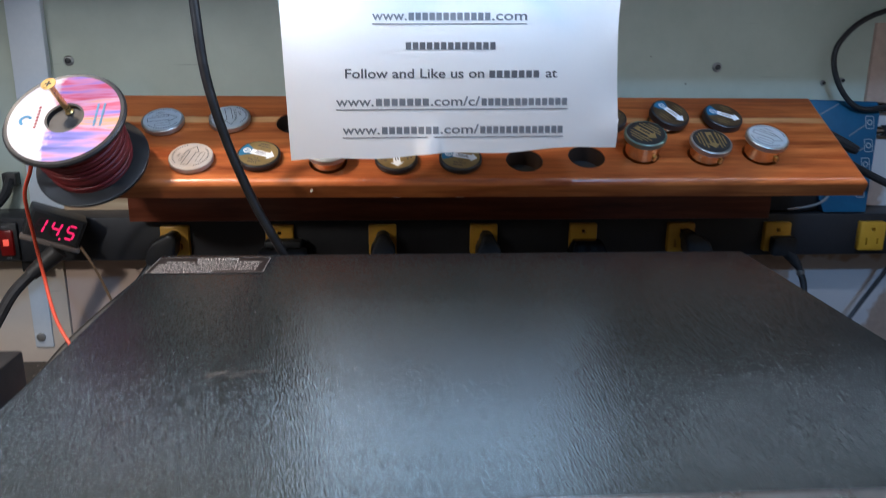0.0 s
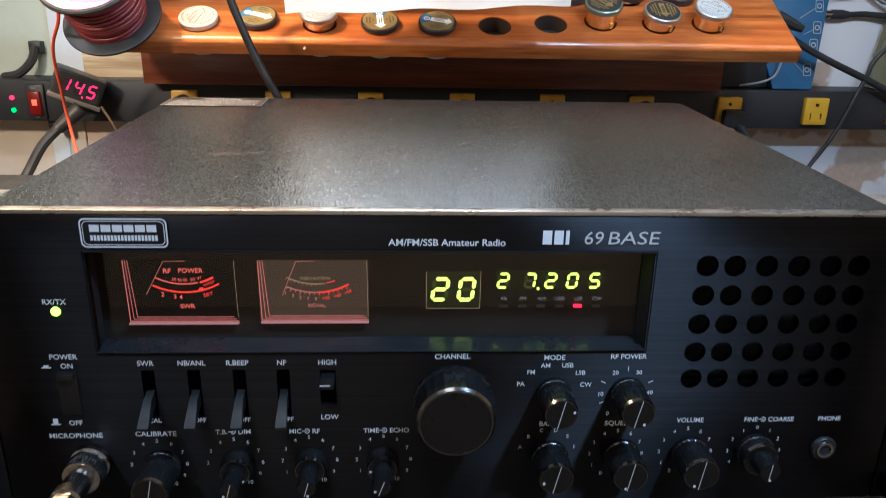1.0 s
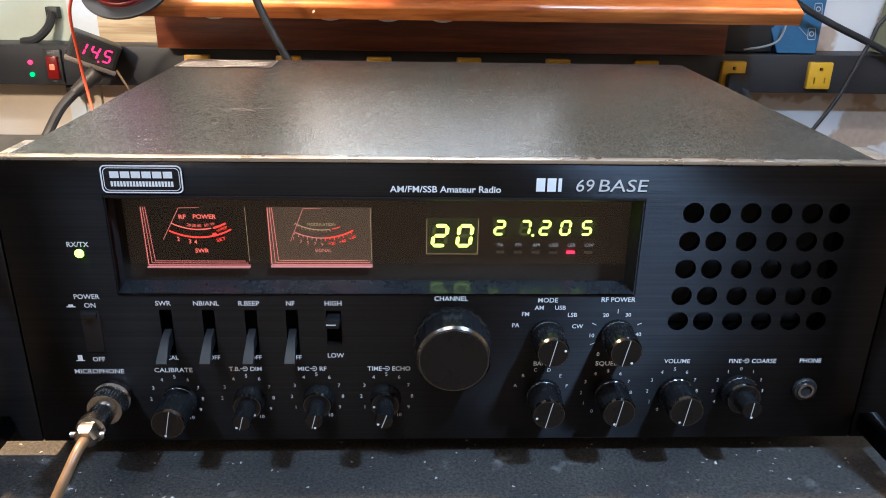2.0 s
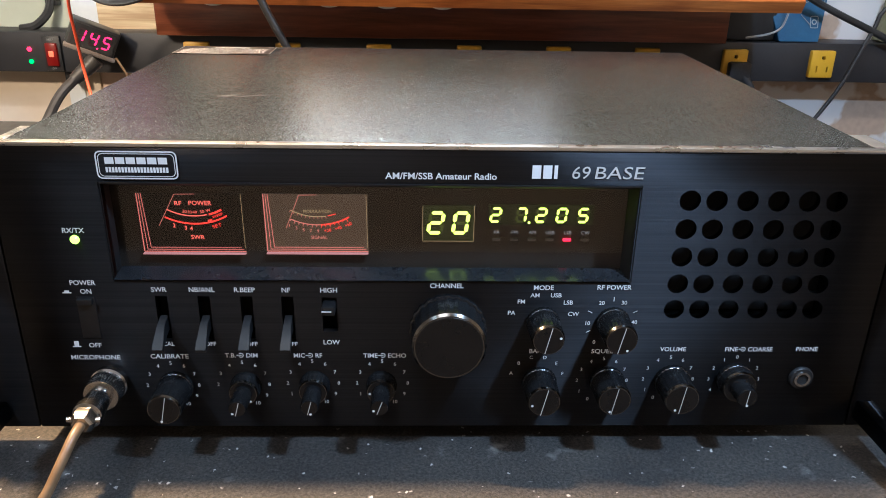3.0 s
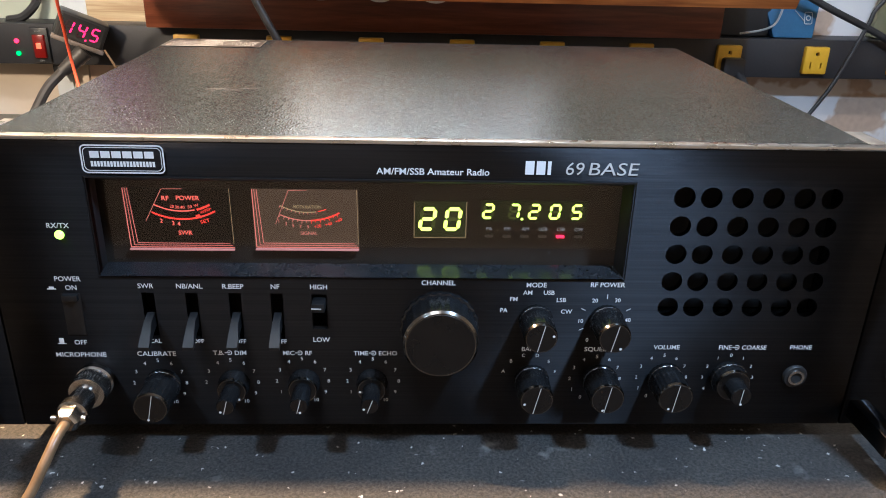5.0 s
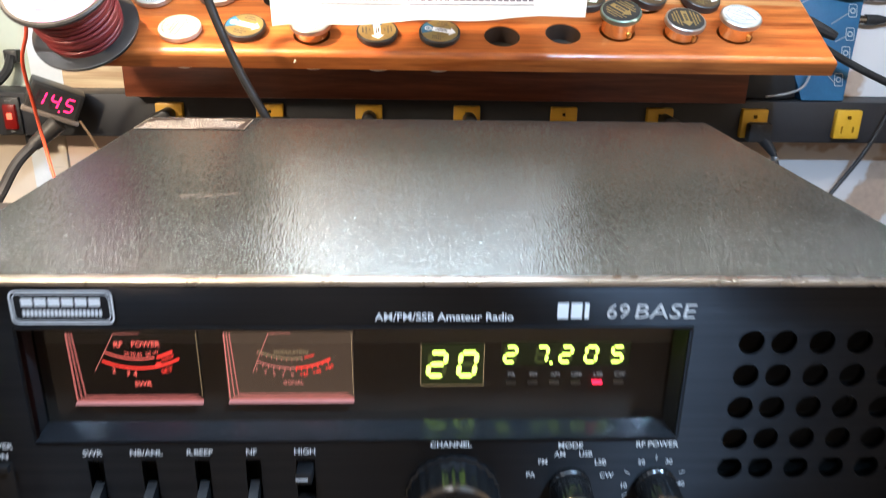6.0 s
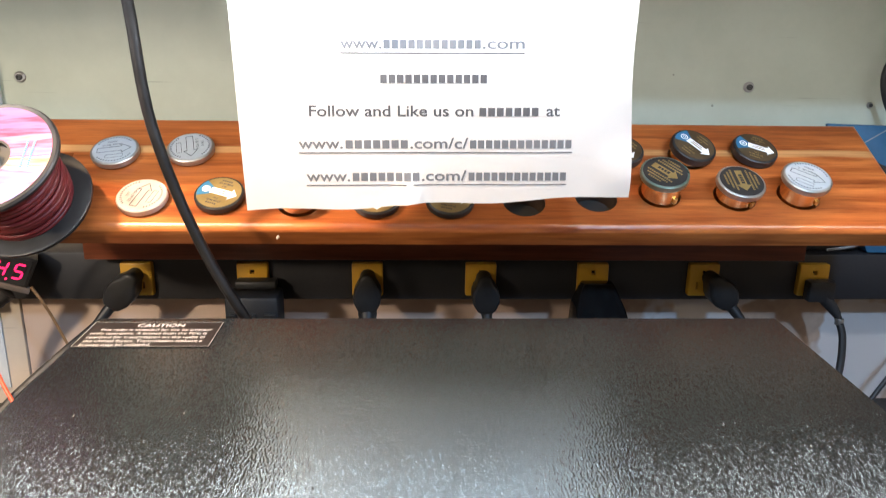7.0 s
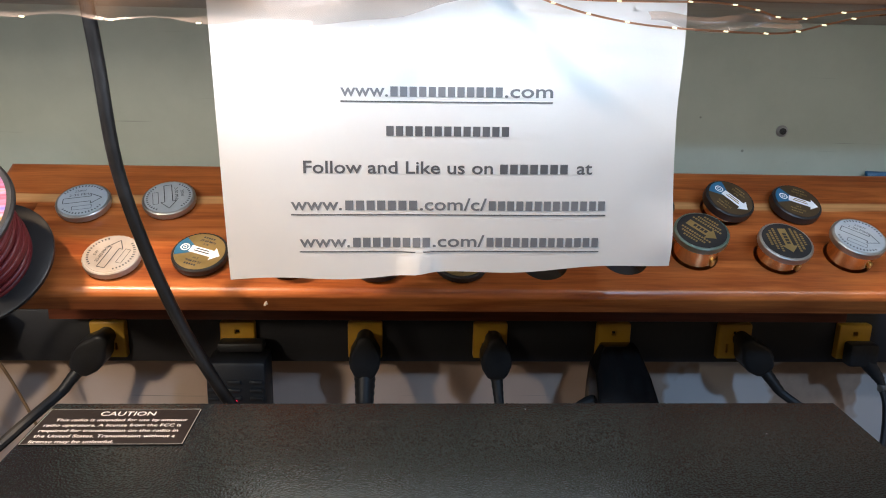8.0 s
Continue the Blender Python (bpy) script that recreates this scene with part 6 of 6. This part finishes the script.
def word(s, x, z, cap=0.0030, width=None, align="CENTER"):
    return part("panel_word", letters(bmesh.new(), s, plate_at(x, PY, z), cap, width, align, 0.02), M_WHITE, front)


word("AM/FM/SSB Amateur Radio", -0.0005, 0.1795, 0.0038, 0.0625)
part("panel_word", letters(bmesh.new(), "69", plate_at(0.0783, PY, 0.1823) @ LEAN, 0.0074, 0.0100), M_GREYINK, front)
part("panel_word", letters(bmesh.new(), "BASE", plate_at(0.1002, PY, 0.1823) @ LEAN, 0.0074, 0.0275), M_GREYINK, front)
for k in range(3):
    part("plain_bar", rect(bmesh.new(), plate_at(0.0505 + k * 0.0062, PY, 0.1823), 0, 0.0050 - (0.003 if k == 2 else 0), -0.0039, 0.0039), M_WHITE, front)
word("RX/TX", -0.209, 0.1455, 0.0031)
word("POWER", -0.209, 0.1128, 0.0031)
word("ON", -0.2080, 0.1072, 0.0031)
word("OFF", -0.2080, 0.0712, 0.0031)
word("MICROPHONE", -0.209, 0.0628, 0.0031, 0.0295)
for s, lx in (("SWR", -0.1655), ("NB/ANL", -0.1405), ("R.BEEP", -0.1155), ("NF", -0.0912), ("HIGH", -0.066)):
    word(s, lx, 0.1086, 0.0031)
word("LOW", -0.0655, 0.0735, 0.0031)
word("CAL", -0.1640, 0.0722, 0.0028)
for lx in LEVERS[1:]:
    word("OFF", lx + 0.0012, 0.0722, 0.0028)
word("CHANNEL", 0.0040, 0.1118, 0.0031)
word("MODE", 0.0620, 0.1108, 0.0031)
word("RF POWER", 0.1045, 0.1112, 0.0031)
word("CALIBRATE", -0.1645, 0.0635, 0.0031, 0.0230)
for a, b_, mid in (("T.B.", "DIM", -0.1212), ("MIC", "RF", -0.0790), ("TIME", "ECHO", -0.0345), ("FINE", "COARSE", 0.1895)):
    word(a, mid - 0.0032, 0.0642 if mid < 0.1 else 0.0690, 0.0030, align="RIGHT")
    word(b_, mid + 0.0032, 0.0642 if mid < 0.1 else 0.0690, 0.0030, align="LEFT")
    g = bmesh.new()
    m = plate_at(mid, PY, 0.0642 if mid < 0.1 else 0.0690)
    stroke(g, m, arc(0, 0, 0.0014, -140, 140, 14), 0.0005)
    stroke(g, m, [(-0.0028, 0), (0.0004, 0)], 0.0005)
    part("concentric_mark", g, M_WHITE, front)
word("BAND", 0.0615, 0.0675, 0.0030)
word("SQUELCH", 0.1045, 0.0675, 0.0030, 0.0200)
word("VOLUME", 0.1455, 0.0690, 0.0030)
word("PHONE", 0.2300, 0.0692, 0.0030)
for s, x, z in (("PA", 0.0435, 0.094), ("FM", 0.0490, 0.1015), ("AM", 0.0570, 0.1058), ("USB", 0.0698, 0.1058), ("LSB", 0.0775, 0.1010), ("CW", 0.0812, 0.0933)):
    word(s, x, z, 0.0028)
for s, x, z in (("0", 0.0955, 0.074), ("10", 0.0905, 0.087), ("20", 0.0978, 0.1008), ("30", 0.1115, 0.1010), ("40", 0.1190, 0.0878)):
    word(s, x, z, 0.0026)
b = bmesh.new()
for dg in (-26, 26, 90, 154, 206):
    stroke(b, plate_at(0.105, PY, 0.0880), [on_arc(0, 0, 0.0138, dg), on_arc(0, 0, 0.0168, dg)], 0.0004)
part("scale_ticks", b, M_WHITE, front)
for cx, first, LOW_Z in ((-0.1645, 2, 0.0430), (-0.1210, 2, 0.0435), (-0.0780, 1, 0.0445), (-0.0350, 1, 0.0445), (0.1030, 0, 0.0465), (0.1450, 0, 0.0475)):
    bm = bmesh.new()
    for k in range(first, 11):
        dg = 240 - 30 * k
        letters(bm, str(k), plate_at(cx, PY, LOW_Z) @ Matrix.Translation((*on_arc(0, 0, 0.0158, dg), 0)), 0.0025)
    part("dial_numbers", bm, M_WHITE, front)
bm = bmesh.new()
for k, s in enumerate(("4", "3", "2", "1", "0", "1", "2", "3", "4")):
    letters(bm, s, plate_at(0.1870, PY, 0.0475) @ Matrix.Translation((*on_arc(0, 0, 0.0160, 210 - 30 * k), 0)), 0.0024)
part("dial_numbers", bm, M_WHITE, front)
bm = bmesh.new()
for k, s in enumerate("ABCDEF"):
    letters(bm, s, plate_at(0.0615, PY, 0.0465) @ Matrix.Translation((*on_arc(0, 0, 0.0170, 162 - 29 * k), 0)), 0.0024)
part("dial_letters", bm, M_WHITE, front)
for z, tall in ((0.1072, 0.0012), (0.0712, 0.0034)):
    b = bmesh.new()
    m = plate_at(-0.2190, PY, z - 0.0014)
    rect(b, m, -0.0026, 0.0026, 0.0, 0.0007)
    rect(b, m, -0.0014, 0.0014, 0.0007, 0.0007 + tall)
    part("push_mark", b, M_WHITE, front)

# maker's plate: outlined rounded plate with plain bars
LG = plate_at(-0.1680, 0, 0.1842)
b = bmesh.new()
f = flat(b, LG @ Matrix.Translation((0, 0, 0.0004)), rounded(0.0222, 0.0080, 0.0028))
r = bmesh.ops.extrude_face_region(b, geom=b.faces[:])
bmesh.ops.translate(b, vec=(0, 0.0012, 0), verts=[v for v in r["geom"] if isinstance(v, bmesh.types.BMVert)])
badge = part("maker_plate", b, M_PANEL, front, "black plate with white outline")
b = bmesh.new()
for k, w in ((1.0, 0.0008), (0.90, 0.0004)):
    ring = rounded(0.0218 - (1 - k) * 0.012, 0.0076 - (1 - k) * 0.012, 0.0026)
    stroke(b, LG @ Matrix.Translation((0, 0, 0.0007)), ring + ring[:1], w)
part("outline", b, M_WHITE, badge)
for k in range(6):
    part("plain_bar", rect(bmesh.new(), LG @ Matrix.Translation((0, 0, 0.0007)), -0.0172 + k * 0.0058, -0.0172 + k * 0.0058 + 0.0050, 0.0006, 0.0044), M_WHITE, badge)
for k in range(20):
    part("plain_bar", rect(bmesh.new(), LG @ Matrix.Translation((0, 0, 0.0007)), -0.0172 + k * 0.00173, -0.0172 + k * 0.00173 + 0.0013, -0.0042, -0.0012), M_WHITE, badge)

# indicator, push switch, jack
part("receive_led", turned([(0.0026, -0.001), (0.0026, 0.0006), (0.0016, 0.0018)], plate_at(-0.209, 0, 0.1398), 20), M_GREEN, radio, "green lit indicator")
push = boxed(-0.2145, -0.2035, -0.0006, 0.004, 0.076, 0.1035, 0.0006)
part("power_switch", push, M_LEVER, radio)
part("switch_tip", boxed(-0.2135, -0.2045, -0.0030, 0.003, 0.0990, 0.1030, 0.0006), M_LEVER, radio)
jm = plate_at(0.2300, 0, 0.0485)
jack = part("phone_jack", turned([(0.0078, 0.0), (0.0078, 0.001), (0.0070, 0.0022)], jm, 28), M_BLACK, radio)
ringb = bmesh.new()
for r0, r1, h0, h1 in ((0.0053, 0.0051, 0.0020, 0.0032), (0.0051, 0.0036, 0.0032, 0.0032), (0.0036, 0.0034, 0.0032, 0.0020)):
    a = [ringb.verts.new(jm @ Vector((r0 * math.cos(2 * math.pi * i / 28), r0 * math.sin(2 * math.pi * i / 28), h0))) for i in range(28)]
    c = [ringb.verts.new(jm @ Vector((r1 * math.cos(2 * math.pi * i / 28), r1 * math.sin(2 * math.pi * i / 28), h1))) for i in range(28)]
    for i in range(28):
        ringb.faces.new((a[i], a[(i + 1) % 28], c[(i + 1) % 28], c[i]))
part("jack_ring", ringb, M_CHROME, jack, "chrome ring")
# flat dark disc in place of the shade in an open bore
part("jack_dark_disc", turned([(0.0035, 0.0021), (0.0034, 0.0024)], jm, 20), M_HOLE, jack)

# lever switches
for lx in LEVERS:
    bm = bmesh.new()
    prof = [(0.002, 0.0905), (-0.006, 0.0880), (-0.0150, 0.0800), (-0.0175, 0.0775), (-0.0170, 0.0755), (-0.0140, 0.0765), (-0.004, 0.0800), (0.002, 0.0815)]
    a = [bm.verts.new((lx - 0.0022 - (0.0008 if y < -0.01 else 0), y, z)) for y, z in prof]
    c = [bm.verts.new((lx + 0.0022 + (0.0008 if y < -0.01 else 0), y, z)) for y, z in prof]
    n = len(prof)
    for i in range(n):
        j = (i + 1) % n
        bm.faces.new((a[i], a[j], c[j], c[i]))
    bm.faces.new(a[::-1])
    bm.faces.new(c)
    bmesh.ops.recalc_face_normals(bm, faces=bm.faces)
    part("lever_switch", bm, M_LEVER, radio, "dark grey lever switch pointing down", angle=25)
sl = part("slide_switch", boxed(-0.0700, -0.0620, -0.0080, 0.003, 0.0950, 0.1010, 0.0012), M_LEVER, radio, "grey slide switch set high")
part("white_line", boxed(-0.0697, -0.0640, -0.0085, -0.0078, 0.0977, 0.0983), M_GREYINK, sl)


# knobs
def knob(name, x, z, r, length, dot=None, pointer=255, inner=None, label="", outer_dot=None):
    m = plate_at(x, 0, z)
    k = part(name, turned([(r * 1.04, 0.001), (r * 1.04, 0.004), (r, 0.0045), (r * 0.96, length - 0.0012), (r * 0.90, length)], m, 96, flutes=24, depth=r * 0.028), M_KNOB, radio, label)
    part("knob_face", turned([(r * 0.88, length), (r * 0.86, length + 0.0004)], m, 40), M_FACE, k)
    part("bevel_ring", turned([(r * 0.965, length - 0.0013), (r * 0.905, length + 0.0001)], m, 48), M_BEVEL, k)
    fr, fl = r * 0.88, length + 0.0007
    if inner:
        part("inner_knob", turned([(inner[0], length), (inner[0] * 0.97, inner[1] - 0.001), (inner[0] * 0.9, inner[1])], m, 48, flutes=16, depth=inner[0] * 0.03), M_KNOB, k)
        part("inner_face", turned([(inner[0] * 0.86, inner[1]), (inner[0] * 0.85, inner[1] + 0.0003)], m, 32), M_FACE, k)
        fr, fl = inner[0] * 0.86, inner[1] + 0.0006
    if outer_dot is not None:
        part("white_dot", flat(bmesh.new(), m @ Matrix.Translation((*on_arc(0, 0, r * 0.74, outer_dot), length + 0.0008)), arc(0, 0, 0.0008, 0, 330, 12)), M_WHITE, k)
    if pointer is not None:
        pm = m @ Matrix.Translation((0, 0, fl))
        part("pointer_line", stroke(bmesh.new(), pm, [on_arc(0, 0, fr * 0.98, pointer + 180), on_arc(0, 0, fr * 0.98, pointer)], 0.00045), M_GREYINK, k)
        flatdot = flat(bmesh.new(), m @ Matrix.Translation((*on_arc(0, 0, fr * 0.82, dot if dot is not None else pointer), fl + 0.0003)), arc(0, 0, 0.0008, 0, 330, 12))
        part("white_dot", flatdot, M_WHITE, k)
    return k


knob("channel_knob", 0.0052, 0.0833, 0.0226, 0.0240, pointer=None, label="large glossy black channel knob")
knob("mode_knob", 0.0628, 0.0880, 0.0100, 0.0240, dot=15, pointer=258)
knob("rf_power_knob", 0.1055, 0.0880, 0.0100, 0.0240, dot=-60, pointer=258)
knob("band_knob", 0.0632, 0.0458, 0.0105, 0.0240, dot=195, pointer=258)
knob("squelch_knob", 0.1060, 0.0460, 0.0106, 0.0230, dot=250, pointer=260)
knob("volume_knob", 0.1472, 0.0468, 0.0110, 0.0230, dot=240, pointer=262)
knob("clarifier_knob", 0.1870, 0.0478, 0.0112, 0.0110, dot=270, pointer=265, inner=(0.0066, 0.0230), outer_dot=None)
knob("calibrate_knob", -0.1625, 0.0425, 0.0104, 0.0270, dot=258, pointer=258)
knob("dimmer_knob", -0.1195, 0.0432, 0.0092, 0.0105, dot=225, pointer=255, inner=(0.0056, 0.0270), outer_dot=-50)
knob("gain_knob", -0.0770, 0.0440, 0.0092, 0.0105, dot=280, pointer=255, inner=(0.0056, 0.0270), outer_dot=-62)
knob("echo_knob", -0.0355, 0.0440, 0.0092, 0.0105, dot=205, pointer=250, inner=(0.0056, 0.0270), outer_dot=185)

# caution label on the case
CL = Matrix.Translation((-0.1960, 0.3320, ZT + RISE * 0.3275 / BACK + 0.0006)) @ pose(0, 0, 0, math.degrees(math.atan(RISE / BACK)))
b = bmesh.new()
rect(b, CL, -0.0445, 0.0445, -0.0215, 0.0200)
cap_l = part("caution_label", b, surface("brown_clear_label", (0.010, 0.0085, 0.0085), (0.016, 0.013, 0.013), 0.45, scale=40, spec=0.25), radio, "brownish label with white caution text")
b = bmesh.new()
stroke(b, CL @ Matrix.Translation((0, 0, 0.0002)), [(-0.0442, -0.0212), (0.0442, -0.0212), (0.0442, 0.0197), (-0.0442, 0.0197), (-0.0442, -0.0212)], 0.0003)
part("label_border", b, M_DIMINK, cap_l)
b = bmesh.new()
letters(b, "CAUTION", CL @ Matrix.Translation((0.003, 0.0140, 0.0003)), 0.0052, 0.032)
for k, (s, w) in enumerate((("This radio is intended for use by amateur", 0.076), ("radio operators. A license from the FCC is", 0.078), ("required for transmission on the radio in", 0.078), ("the United States. Transmission without a", 0.078), ("license may be unlawful.", 0.046))):
    letters(b, s, CL @ Matrix.Translation((-0.040 + (0.004 if k == 0 else 0), 0.0062 - 0.0062 * k, 0.0003)), 0.0033, w, "LEFT")
part("caution_text", b, surface("greyed_ink", (0.60, 0.59, 0.58), (0.68, 0.67, 0.66), 0.6, bump=0), cap_l)

# rubbed scuff on the case top
rnd = random.Random(5)
scuff = bmesh.new()
for k in range(16):
    sx, sy, w = -0.135 + rnd.uniform(-0.014, 0.014), 0.128 + rnd.uniform(-0.004, 0.004), rnd.uniform(0.002, 0.007)
    stroke(scuff, Matrix.Translation((sx, sy, ZT + RISE * sy / BACK + 0.0003)) @ pose(0, 0, 0, 0, 0, rnd.uniform(-8, 22)), [(-w, 0), (w, rnd.uniform(-0.0006, 0.0006))], rnd.uniform(0.0002, 0.0006))
tagged(part("scuff_mark", scuff, surface("rubbed_paint", (0.09, 0.088, 0.085), (0.14, 0.135, 0.13), 0.6), radio, "pale rubbed scuff"), kind="stuff")

# microphone plug and cord
mic = thing("microphone_plug", (-0.2025, -0.02, 0.0455), "chrome microphone plug with tan cord in radio", "plug")
mm = plate_at(-0.2025, 0, 0.0455)
part("socket_collar", turned([(0.0112, 0.0004), (0.0112, 0.004), (0.0100, 0.005)], mm, 30), M_CHROME, mic)
part("knurled_ring", turned([(0.0100, 0.0045), (0.0108, 0.006), (0.0108, 0.015), (0.0104, 0.0165), (0.0086, 0.017)], mm, 80, flutes=40, depth=0.0004), M_CHROME, mic, "knurled chrome ring")
part("barrel", turned([(0.0072, 0.016), (0.0072, 0.031)], mm, 28), M_CHROME, mic)
part("clamp_ring", turned([(0.0072, 0.030), (0.0084, 0.031), (0.0084, 0.0365), (0.0070, 0.0375)], mm, 28), M_CHROME, mic)
part("clamp_nut", turned([(0.0074, 0.0372), (0.0074, 0.0430), (0.0052, 0.0460)], mm, 6), M_CHROME, mic)
for s in (-1, 1):
    part("clamp_screw", turned([(0.0018, 0), (0.0018, 0.0025)], mm @ Matrix.Translation((0.0070 * s, 0, 0.0405)) @ pose(0, 0, 0, 0, 90 * s, 0), 10), M_CHROME, mic)
part("cord", swept([(-0.2025, -0.043, 0.0455), (-0.2035, -0.054, 0.0435), (-0.2065, -0.066, 0.0350), (-0.2130, -0.079, 0.021), (-0.2260, -0.094, 0.008), (-0.2480, -0.115, 0.0030), (-0.290, -0.150, 0.0030), (-0.40, -0.22, 0.0030)], 0.0029, seg=12), M_TAN, mic, "tan-grey microphone cord")
